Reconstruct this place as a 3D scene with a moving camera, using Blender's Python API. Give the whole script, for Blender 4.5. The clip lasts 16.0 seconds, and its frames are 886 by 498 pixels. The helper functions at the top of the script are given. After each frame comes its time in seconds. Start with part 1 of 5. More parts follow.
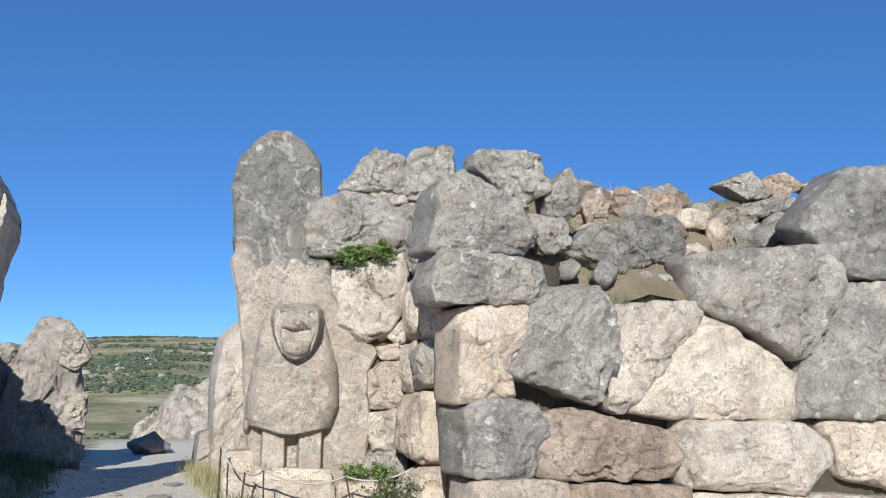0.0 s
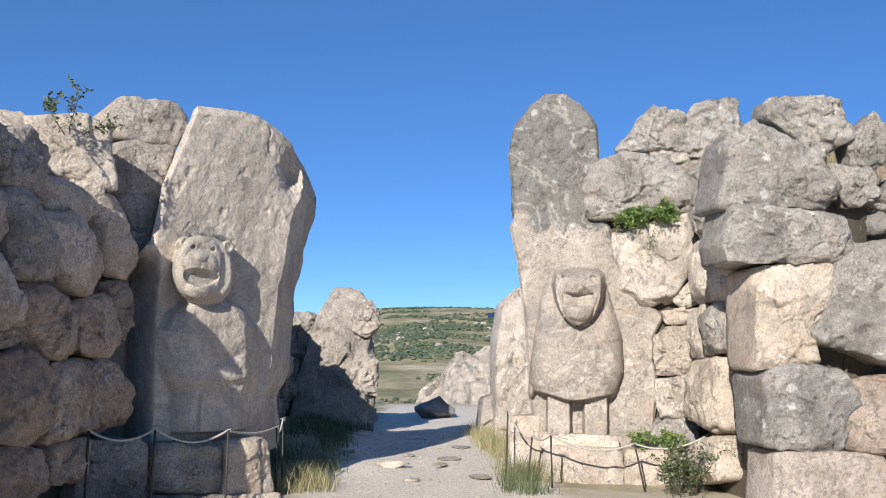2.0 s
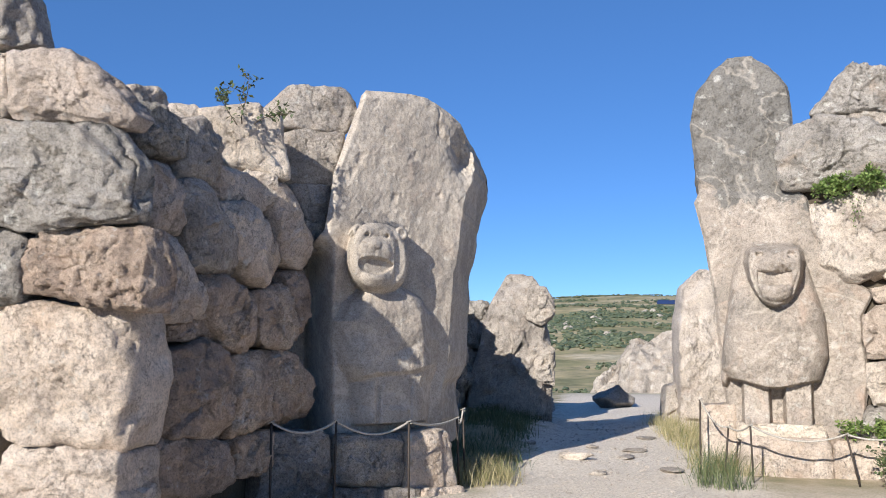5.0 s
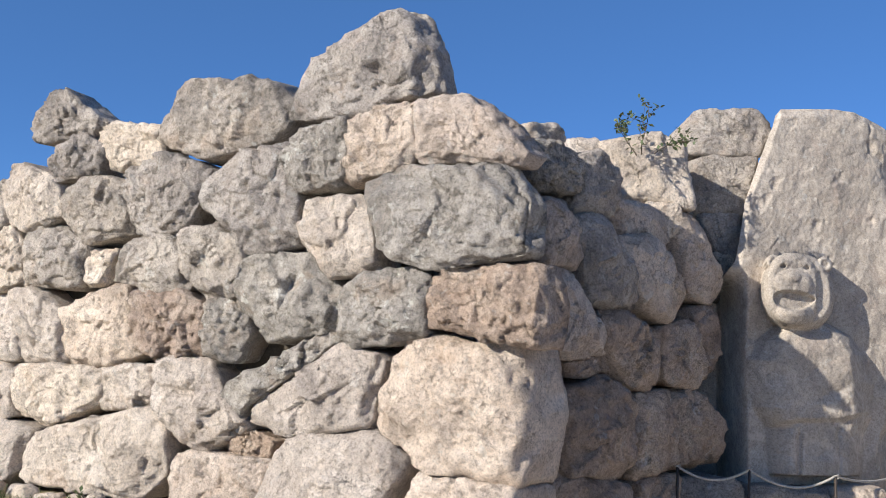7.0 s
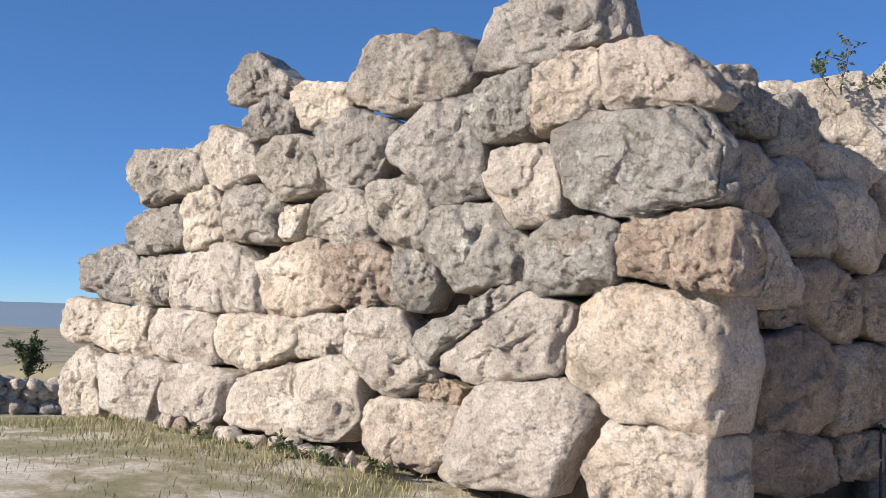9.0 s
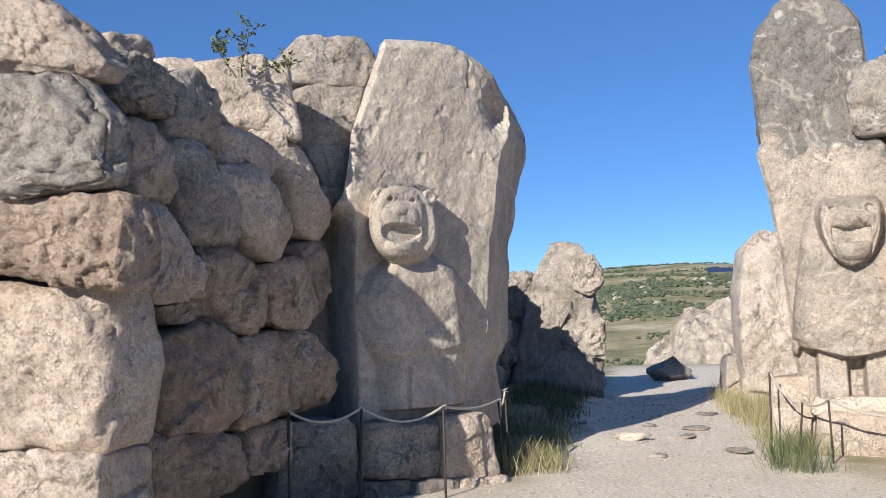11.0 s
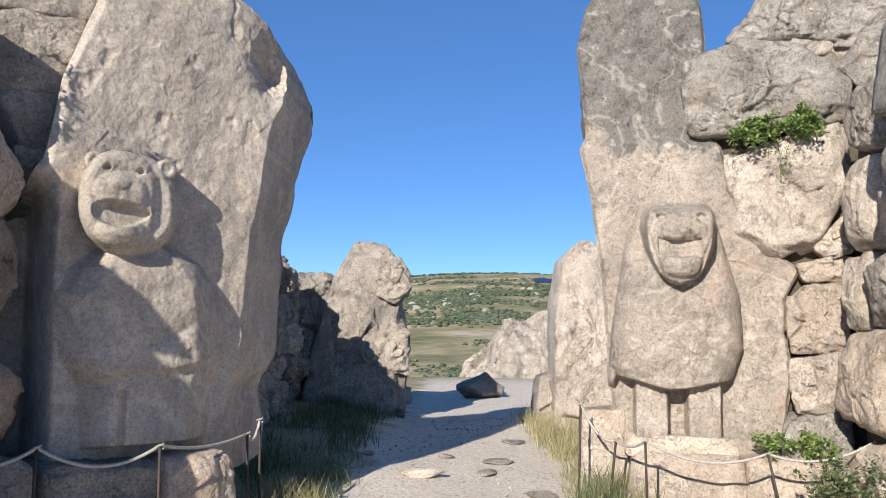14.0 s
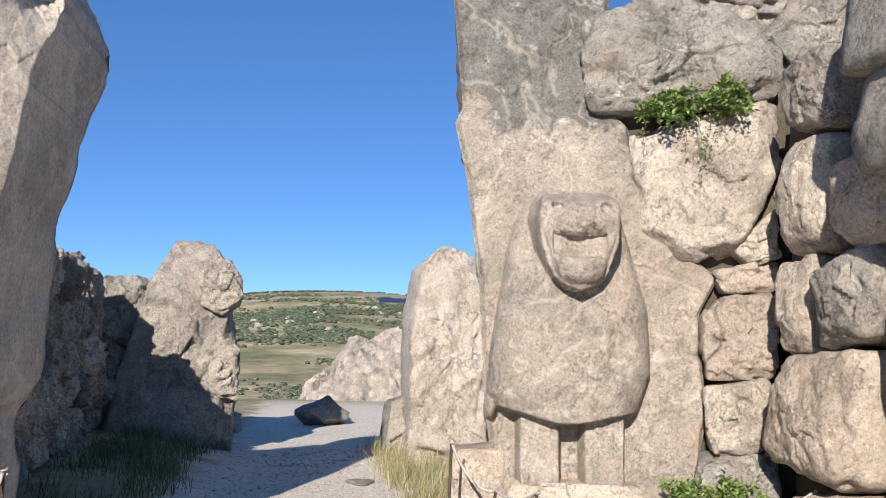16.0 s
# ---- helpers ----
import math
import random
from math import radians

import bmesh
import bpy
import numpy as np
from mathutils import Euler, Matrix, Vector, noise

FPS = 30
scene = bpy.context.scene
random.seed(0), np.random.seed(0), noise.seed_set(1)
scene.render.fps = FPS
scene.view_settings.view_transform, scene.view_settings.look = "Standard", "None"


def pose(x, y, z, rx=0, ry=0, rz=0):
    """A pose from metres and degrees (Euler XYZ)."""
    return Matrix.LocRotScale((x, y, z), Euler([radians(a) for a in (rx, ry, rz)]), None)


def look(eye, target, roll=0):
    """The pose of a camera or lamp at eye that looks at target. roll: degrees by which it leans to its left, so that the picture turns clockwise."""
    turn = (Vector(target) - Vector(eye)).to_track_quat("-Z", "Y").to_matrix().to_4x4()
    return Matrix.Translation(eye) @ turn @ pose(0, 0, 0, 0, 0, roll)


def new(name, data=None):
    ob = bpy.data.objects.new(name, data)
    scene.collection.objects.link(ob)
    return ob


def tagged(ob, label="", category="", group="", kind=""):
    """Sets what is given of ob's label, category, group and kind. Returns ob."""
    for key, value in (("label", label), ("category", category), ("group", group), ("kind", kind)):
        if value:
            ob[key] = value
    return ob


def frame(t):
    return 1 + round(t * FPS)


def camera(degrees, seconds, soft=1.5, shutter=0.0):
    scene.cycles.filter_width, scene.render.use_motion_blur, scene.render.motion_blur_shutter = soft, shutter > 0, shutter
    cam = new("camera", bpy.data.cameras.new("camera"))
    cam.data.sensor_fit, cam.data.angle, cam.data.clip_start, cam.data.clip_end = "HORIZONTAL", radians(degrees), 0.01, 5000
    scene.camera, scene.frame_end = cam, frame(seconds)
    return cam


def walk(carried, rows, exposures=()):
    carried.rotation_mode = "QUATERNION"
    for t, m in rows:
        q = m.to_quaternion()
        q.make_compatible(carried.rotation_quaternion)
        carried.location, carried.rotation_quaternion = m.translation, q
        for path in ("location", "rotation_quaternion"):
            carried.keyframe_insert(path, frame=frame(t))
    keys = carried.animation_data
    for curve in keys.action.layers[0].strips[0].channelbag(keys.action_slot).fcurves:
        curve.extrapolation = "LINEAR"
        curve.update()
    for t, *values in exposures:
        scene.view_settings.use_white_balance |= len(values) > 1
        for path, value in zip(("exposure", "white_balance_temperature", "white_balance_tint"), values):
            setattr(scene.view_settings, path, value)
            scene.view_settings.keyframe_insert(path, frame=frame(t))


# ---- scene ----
cam = camera(49.0, 16.0, soft=0.7)
PATH = [
    (0, (-0.69, -9.884, 1.527), (0.053, -8.051, 1.822), 0.7),
    (0.5, (-0.754, -9.854, 1.479), (-0.185, -7.958, 1.763), 0.8),
    (1, (-0.775, -9.744, 1.487), (-0.359, -7.807, 1.763), 0.7),
    (1.5, (-0.786, -9.67, 1.488), (-0.494, -7.708, 1.742), 0.8),
    (2, (-0.791, -9.635, 1.484), (-0.572, -7.659, 1.709), 0.9),
    (2.5, (-0.786, -9.644, 1.483), (-0.609, -7.663, 1.689), 1.0),
    (3, (-0.781, -9.643, 1.487), (-0.612, -7.659, 1.675), 1.1),
    (3.2, (-0.774, -9.618, 1.483), (-0.609, -7.634, 1.668), 1.1),
    (5.3, (-0.921, -9.065, 1.456), (-1.161, -7.09, 1.665), -0.1),
    (5.5, (-0.874, -9.04, 1.467), (-1.21, -7.08, 1.685), 0.0),
    (6, (-0.769, -8.925, 1.445), (-1.344, -7.027, 1.71), 0.7),
    (6.5, (-0.696, -8.827, 1.479), (-1.488, -7.011, 1.746), 1.5),
    (7, (-0.712, -8.765, 1.539), (-1.67, -7.026, 1.785), 2.0),
    (7.5, (-0.796, -8.746, 1.536), (-1.868, -7.073, 1.764), 2.5),
    (8, (-0.846, -8.609, 1.46), (-2.057, -7.031, 1.673), 3.1),
    (8.5, (-0.995, -8.892, 1.441), (-2.243, -7.339, 1.614), 2.8),
    (9, (-0.848, -8.841, 1.4), (-2.089, -7.281, 1.565), 2.4),
    (9.5, (-1.013, -8.936, 1.455), (-2.022, -7.215, 1.592), 1.2),
    (10, (-1.255, -8.715, 1.45), (-1.847, -6.813, 1.616), -0.1),
    (10.2, (-1.10, -8.49, 1.42), (-1.597, -6.564, 1.593), -0.8),
    (12.3, (-0.707, -7.77, 1.558), (-0.685, -5.774, 1.685), 0.2),
    (12.5, (-0.644, -7.607, 1.563), (-0.621, -5.612, 1.696), 0.4),
    (13, (-0.607, -7.189, 1.531), (-0.583, -5.194, 1.671), 0.5),
    (13.5, (-0.538, -6.644, 1.541), (-0.404, -4.655, 1.694), 0.4),
    (14, (-0.396, -6.19, 1.553), (-0.27, -4.199, 1.707), 0.6),
    (14.5, (-0.391, -5.594, 1.514), (-0.093, -3.624, 1.683), 1.0),
    (15, (-0.314, -5.172, 1.507), (0.006, -3.205, 1.682), 1.1),
    (15.5, (-0.214, -4.729, 1.517), (0.108, -2.763, 1.701), 1.2),
    (16, (-0.2, -4.22, 1.527), (0.238, -2.278, 1.725), 1.3),
]
walk(cam, [(t, look(eye, target, roll)) for t, eye, target, roll in PATH], exposures=[(0.0, 0.36, 5950, 5), (1.5, 0.54, 6200, 8), (6.5, 0.58, 6250, 10), (9.0, 0.58, 6450, 10), (16.0, 0.56, 6450, 10)])

# ---- world and sun ----
SUN_AZ, SUN_EL = 204.6, 23.6   # the sun stands behind the walker's left shoulder
world = bpy.data.worlds.new("sky")
scene.world = world
world.use_nodes = True
wn = world.node_tree
sky = wn.nodes.new("ShaderNodeTexSky")
sky.sky_type, sky.sun_disc = "NISHITA", False
sky.sun_elevation, sky.sun_rotation = radians(SUN_EL), radians(SUN_AZ)
sky.air_density, sky.dust_density, sky.ozone_density, sky.altitude = 0.8, 0.0, 1.6, 3000
deep = wn.nodes.new("ShaderNodeHueSaturation")   # the clear, deep blue of a dry highland sky
deep.inputs["Saturation"].default_value = 1.16
tone = wn.nodes.new("ShaderNodeMix")
tone.data_type, tone.blend_type = "RGBA", "MULTIPLY"
tone.inputs[0].default_value, tone.inputs[7].default_value = 1.0, (0.72, 0.91, 1.15, 1)
wn.links.new(sky.outputs[0], deep.inputs["Color"])
wn.links.new(deep.outputs[0], tone.inputs[6])
even = wn.nodes.new("ShaderNodeMix")   # dry air: the blue pales only a little towards the horizon
even.data_type = "RGBA"
even.inputs[0].default_value, even.inputs[7].default_value = 0.28, (1.1, 2.5, 5.2, 1)
wn.links.new(tone.outputs[2], even.inputs[6])
wn.links.new(even.outputs[2], wn.nodes["Background"].inputs[0])
wn.nodes["Background"].inputs[1].default_value = 0.086
sun = new("sun", bpy.data.lights.new("sun", "SUN"))
sun.data.energy, sun.data.angle, sun.data.color = 5.0, radians(0.5), (1.0, 0.92, 0.81)
to_sun = Vector((math.sin(radians(SUN_AZ)) * math.cos(radians(SUN_EL)), math.cos(radians(SUN_AZ)) * math.cos(radians(SUN_EL)), math.sin(radians(SUN_EL))))
sun.matrix_world = look(to_sun * 60, (0, 0, 0))


# ---- materials ----
def material(name):
    m = bpy.data.materials.new(name)
    m.use_nodes = True
    return m, m.node_tree.nodes, m.node_tree.links, m.node_tree.nodes["Principled BSDF"]


def noise_node(nodes, links, scale, detail=6, rough=0.6, where=None, distortion=0.0):
    n = nodes.new("ShaderNodeTexNoise")
    n.inputs["Scale"].default_value, n.inputs["Detail"].default_value = scale, detail
    n.inputs["Roughness"].default_value, n.inputs["Distortion"].default_value = rough, distortion
    if where is not None:
        links.new(where, n.inputs["Vector"])
    return n


def ramp(nodes, links, value, *stops):
    r = nodes.new("ShaderNodeValToRGB")
    while len(r.color_ramp.elements) < len(stops):
        r.color_ramp.elements.new(0.5)
    for e, (at, c) in zip(r.color_ramp.elements, stops):
        e.position, e.color = at, (*c, 1) if len(c) == 3 else c
    links.new(value, r.inputs[0])
    return r.outputs[0]


def mix(nodes, links, fac, a, b, kind="MIX"):
    m = nodes.new("ShaderNodeMix")
    m.data_type, m.blend_type = "RGBA", kind
    for value, socket in ((fac, m.inputs[0]), (a, m.inputs[6]), (b, m.inputs[7])):
        if isinstance(value, (int, float)):
            socket.default_value = value
        elif isinstance(value, tuple):
            socket.default_value = (*value, 1)
        else:
            links.new(value, socket)
    return m.outputs[2]


def shifted(nodes, links):
    """World-size coordinates, moved from stone to stone by the object's random number."""
    co, info, add = nodes.new("ShaderNodeTexCoord"), nodes.new("ShaderNodeObjectInfo"), nodes.new("ShaderNodeVectorMath")
    scale = nodes.new("ShaderNodeMath")
    scale.operation, scale.inputs[1].default_value = "MULTIPLY", 37.0
    links.new(info.outputs["Random"], scale.inputs[0])
    links.new(co.outputs["Object"], add.inputs[0])
    links.new(scale.outputs[0], add.inputs[1])
    return add.outputs[0], info.outputs["Random"]


def limestone(name, base, light, dark, lichen=0.35, pits=0.5, tint=(0.50, 0.33, 0.20), tinted=0.25, upper=None, relief=1.0, vein=0.0, spots=0.0):
    """Weathered limestone: mottled base, dark weathering, pale lichen blots, ochre stains, pits."""
    m, nodes, links, bsdf = material(name)
    where, rnd = shifted(nodes, links)
    broad = noise_node(nodes, links, 1.6, 6, 0.62, where, 0.5)
    grain = noise_node(nodes, links, 9, 9, 0.72, where, 0.2)
    fine = noise_node(nodes, links, 55, 6, 0.75, where)
    col = ramp(nodes, links, broad.outputs[0], (0.34, dark), (0.50, base), (0.66, light))
    mott = ramp(nodes, links, fine.outputs[0], (0.36, (0.48, 0.48, 0.49)), (0.47, (0.93, 0.93, 0.93)), (0.62, (1.22, 1.21, 1.20)))
    col = mix(nodes, links, 0.50 + 0.4 * pits, col, mott, "MULTIPLY")
    blur = ramp(nodes, links, grain.outputs[0], (0.34, (0.80, 0.80, 0.80)), (0.50, (1.0, 1.0, 1.0)), (0.64, (1.10, 1.10, 1.09)))
    col = mix(nodes, links, 0.7, col, blur, "MULTIPLY")
    stain = noise_node(nodes, links, 2.1, 5, 0.62, where, 1.2)
    col = mix(nodes, links, ramp(nodes, links, stain.outputs[0], (0.55, (0, 0, 0)), (0.72, (tinted,) * 3)), col, tint)
    if upper:   # a greyer, rougher bed of the same stone above a height
        sep, add = nodes.new("ShaderNodeSeparateXYZ"), nodes.new("ShaderNodeMath")
        links.new(nodes.new("ShaderNodeTexCoord").outputs["Object"], sep.inputs[0])
        links.new(sep.outputs[2], add.inputs[0])
        wave = nodes.new("ShaderNodeMath")
        wave.operation, wave.inputs[1].default_value = "MULTIPLY", 2.4
        links.new(stain.outputs[0], wave.inputs[0])
        links.new(wave.outputs[0], add.inputs[1])
        bed = nodes.new("ShaderNodeMapRange")
        bed.inputs[1].default_value, bed.inputs[2].default_value = upper[0] + 1.08, upper[0] + 1.22
        links.new(add.outputs[0], bed.inputs[0])
        col = mix(nodes, links, bed.outputs[0], col, mix(nodes, links, 0.85, upper[1], mott, "MULTIPLY"))
    if vein:   # pale calcite veins
        line = noise_node(nodes, links, 0.75, 4, 0.5, where, 0.6)
        col = mix(nodes, links, ramp(nodes, links, line.outputs[0], (0.478, (0, 0, 0)), (0.49, (vein,) * 3), (0.502, (0, 0, 0))), col, (0.66, 0.60, 0.53))
    blot = noise_node(nodes, links, 7.5, 6, 0.7, where, 0.3)
    col = mix(nodes, links, ramp(nodes, links, blot.outputs[0], (0.60, (0, 0, 0)), (0.645, (lichen,) * 3)), col, (0.60, 0.60, 0.56))
    if spots:   # few crisp white lichen crusts
        crust, bent = nodes.new("ShaderNodeTexVoronoi"), nodes.new("ShaderNodeVectorMath")
        crust.inputs["Scale"].default_value = 2.6
        links.new(where, bent.inputs[0])
        links.new(mix(nodes, links, 0.16, (0.0, 0.0, 0.0), fine.outputs[1]), bent.inputs[1])
        links.new(bent.outputs[0], crust.inputs["Vector"])
        col = mix(nodes, links, ramp(nodes, links, crust.outputs["Distance"], (0.10, (spots,) * 3), (0.15, (0, 0, 0))), col, (0.78, 0.77, 0.73))
    soot = noise_node(nodes, links, 3.4, 9, 0.75, where, 0.8)
    col = mix(nodes, links, ramp(nodes, links, soot.outputs[0], (0.57, (0, 0, 0)), (0.66, (0.12 + 0.26 * pits,) * 3)), col, (0.15, 0.145, 0.14))
    pit = noise_node(nodes, links, 26, 4, 0.6, where, 0.3)
    hole = ramp(nodes, links, pit.outputs[0], (0.36, (1, 1, 1)), (0.43, (0, 0, 0)))
    col = mix(nodes, links, mix(nodes, links, 0.05 + 0.25 * pits, (0.0, 0.0, 0.0), hole), col, (0.10, 0.09, 0.08))
    vor, bend = nodes.new("ShaderNodeTexVoronoi"), nodes.new("ShaderNodeVectorMath")
    vor.feature, vor.inputs["Scale"].default_value = "DISTANCE_TO_EDGE", 1.9
    links.new(where, bend.inputs[0])
    links.new(mix(nodes, links, 0.7, (0.0, 0.0, 0.0), grain.outputs[1]), bend.inputs[1])
    links.new(bend.outputs[0], vor.inputs["Vector"])
    crack = ramp(nodes, links, vor.outputs["Distance"], (0.0, (0.0, 0.0, 0.0)), (0.022, (1.0, 1.0, 1.0)))
    broken = ramp(nodes, links, broad.outputs[0], (0.48, (0, 0, 0)), (0.60, (0.75 * relief,) * 3))
    # crack lines darkened in the colour: dirt together with painted shadow lines
    seam = ramp(nodes, links, vor.outputs["Distance"], (0.0, (1.0, 1.0, 1.0)), (0.014, (0.0, 0.0, 0.0)))
    col = mix(nodes, links, mix(nodes, links, 1.0, seam, broken, "MULTIPLY"), col, (0.10, 0.085, 0.07))
    # crevice darkening put into the colour, lined up with the bump's hollows
    flake = noise_node(nodes, links, 24, 8, 0.8, where, 0.5)
    col = mix(nodes, links, 0.35 + 0.35 * pits, col, ramp(nodes, links, flake.outputs[0], (0.36, (0.50, 0.48, 0.46)), (0.46, (0.96, 0.96, 0.96)), (0.60, (1.18, 1.18, 1.17))), "MULTIPLY")
    vary = ramp(nodes, links, rnd, (0.0, (0.86, 0.86, 0.88)), (1.0, (1.08, 1.06, 1.02)))
    col = mix(nodes, links, 1.0, col, vary, "MULTIPLY")
    links.new(col, bsdf.inputs["Base Color"])
    bsdf.inputs["Roughness"].default_value = 0.92
    bsdf.inputs["Specular IOR Level"].default_value = 0.2
    craggy = nodes.new("ShaderNodeTexNoise")
    craggy.noise_type = "RIDGED_MULTIFRACTAL"
    craggy.inputs["Scale"].default_value, craggy.inputs["Detail"].default_value = 3.2, 7
    links.new(where, craggy.inputs["Vector"])
    steps_ = ((craggy.outputs[0], 0.010 + 0.010 * pits, 0.7), (grain.outputs[0], 0.028, 0.8), (fine.outputs[0], 0.014, 1.0), (crack, 0.010, 0.8), (pit.outputs[0], 0.03, 0.5 + 0.4 * pits))
    steps_ += ((flake.outputs[0], 0.016, 0.8),)
    last = None
    for height, far, strength in steps_:
        b1 = nodes.new("ShaderNodeBump")
        b1.inputs["Strength"].default_value, b1.inputs["Distance"].default_value = strength * relief, far
        links.new(height, b1.inputs["Height"])
        if last:
            links.new(last, b1.inputs["Normal"])
        last = b1.outputs[0]
    links.new(last, bsdf.inputs["Normal"])
    return m


STONE = {
    "pale": limestone("pale_limestone", (0.64, 0.56, 0.475), (0.73, 0.65, 0.565), (0.49, 0.425, 0.365), 0.3),
    "grey": limestone("grey_limestone", (0.43, 0.385, 0.34), (0.55, 0.50, 0.44), (0.28, 0.255, 0.23), 0.45, 0.65),
    "warm": limestone("warm_limestone", (0.60, 0.505, 0.42), (0.69, 0.60, 0.515), (0.45, 0.375, 0.31), 0.35, tinted=0.35),
    "rust": limestone("rust_limestone", (0.455, 0.355, 0.28), (0.55, 0.455, 0.37), (0.31, 0.24, 0.19), 0.35, 0.65, (0.40, 0.27, 0.19), 0.45),
    "slate": limestone("lichened_limestone", (0.36, 0.335, 0.305), (0.46, 0.43, 0.395), (0.24, 0.225, 0.21), 0.65, 0.6, spots=0.6),
    "dark": limestone("dark_limestone", (0.34, 0.315, 0.285), (0.45, 0.42, 0.38), (0.19, 0.18, 0.17), 0.45, 1.0),
}
CARVED = limestone("carved_limestone", (0.385, 0.345, 0.30), (0.46, 0.415, 0.365), (0.30, 0.27, 0.24), 0.30, 0.4, (0.48, 0.37, 0.30), 0.3, relief=0.30, vein=0.3)
CARVED_PINK = limestone("pink_carved_limestone", (0.375, 0.33, 0.29), (0.45, 0.40, 0.355), (0.30, 0.27, 0.24), 0.35, 0.45, (0.52, 0.38, 0.30), 0.45, upper=(3.3, (0.20, 0.192, 0.18)), relief=0.8, vein=0.35, spots=0.35)


def plain_soil(name, a, b, c):
    m, nodes, links, bsdf = material(name)
    co = nodes.new("ShaderNodeTexCoord").outputs["Object"]
    broad, grain = noise_node(nodes, links, 0.9, 6, 0.6, co), noise_node(nodes, links, 45, 6, 0.7, co)
    col = ramp(nodes, links, broad.outputs[0], (0.35, a), (0.55, b), (0.7, c))
    col = mix(nodes, links, 0.8, col, ramp(nodes, links, grain.outputs[0], (0.3, (0.5, 0.5, 0.5)), (0.7, (1.25, 1.25, 1.25))), "MULTIPLY")
    links.new(col, bsdf.inputs["Base Color"])
    bsdf.inputs["Roughness"].default_value = 0.95
    bump = nodes.new("ShaderNodeBump")
    bump.inputs["Strength"].default_value, bump.inputs["Distance"].default_value = 0.7, 0.03
    links.new(grain.outputs[0], bump.inputs["Height"])
    links.new(bump.outputs[0], bsdf.inputs["Normal"])
    return m


# the shade between the stones is put into this dark earth colour
GAP_SHADE_EARTH = plain_soil("wall_earth", (0.07, 0.055, 0.04), (0.11, 0.09, 0.065), (0.15, 0.125, 0.09))


# ---- building helpers ----
def part(name, bm, mat, parent=None, label="", smooth=True):
    me = bpy.data.meshes.new(name)
    bm.to_mesh(me)
    bm.free()
    me.materials.append(mat)
    if smooth:
        me.polygons.foreach_set("use_smooth", [True] * len(me.polygons))
    ob = new(name, me)
    if parent:
        ob.parent = parent
    if label:
        ob["label"] = label
    return ob


def fbm(p, scale, seed=0.0, octaves=4):
    return noise.fractal(Vector(p) * scale + Vector((seed, seed * 1.7, -seed)), 1.0, 2.1, octaves)


def facets(p, scale, seed):
    """Flat broken planes: each cell of the rock tilts its own way."""
    q = p * scale + Vector((seed, -seed, seed * 0.5))
    near = noise.voronoi(q)[1][0]
    return (q - near).dot(noise.noise_vector(near * 7.3)) / scale


class Wall:
    """A line on the plan: u runs along it from (x, y), n points out of its face."""
    def __init__(self, name, x, y, dx, dy, nx, ny, label):
        self.o, self.d, self.n = Vector((x, y, 0)), Vector((dx, dy, 0)).normalized(), Vector((nx, ny, 0)).normalized()
        self.holder = tagged(new(name), label, "stone wall", kind="structure")
        self.count, self.grow, self.soft, self.bulge, self.rough = 0, 0.024, 0.12, 0.035, 1.0

    def at(self, u, out, z):
        return self.o + self.d * u + self.n * out + Vector((0, 0, z))


def rounded_outline(corners, count, soft):
    """A closed outline of `count` points through a polygon whose corners are cut round by `soft` (0 to 0.5)."""
    pts, n = [], len(corners)
    for i in range(n):
        a, b, c = corners[i - 1], corners[i], corners[(i + 1) % n]
        for k in range(5):
            s = k / 4
            p, q = b.lerp(a, soft * (1 - s)), b.lerp(c, soft * s)
            pts.append(p.lerp(q, s))
    run = [0.0]
    for i in range(len(pts)):
        run.append(run[-1] + (pts[(i + 1) % len(pts)] - pts[i]).length)
    out, j = [], 0
    for k in range(count):
        want = run[-1] * k / count
        while run[j + 1] < want:
            j += 1
        out.append(pts[j].lerp(pts[(j + 1) % len(pts)], (want - run[j]) / max(run[j + 1] - run[j], 1e-6)))
    return out


DEEP, CORNER = 0.75, -1.0
AROUND, RINGS = 92, 21


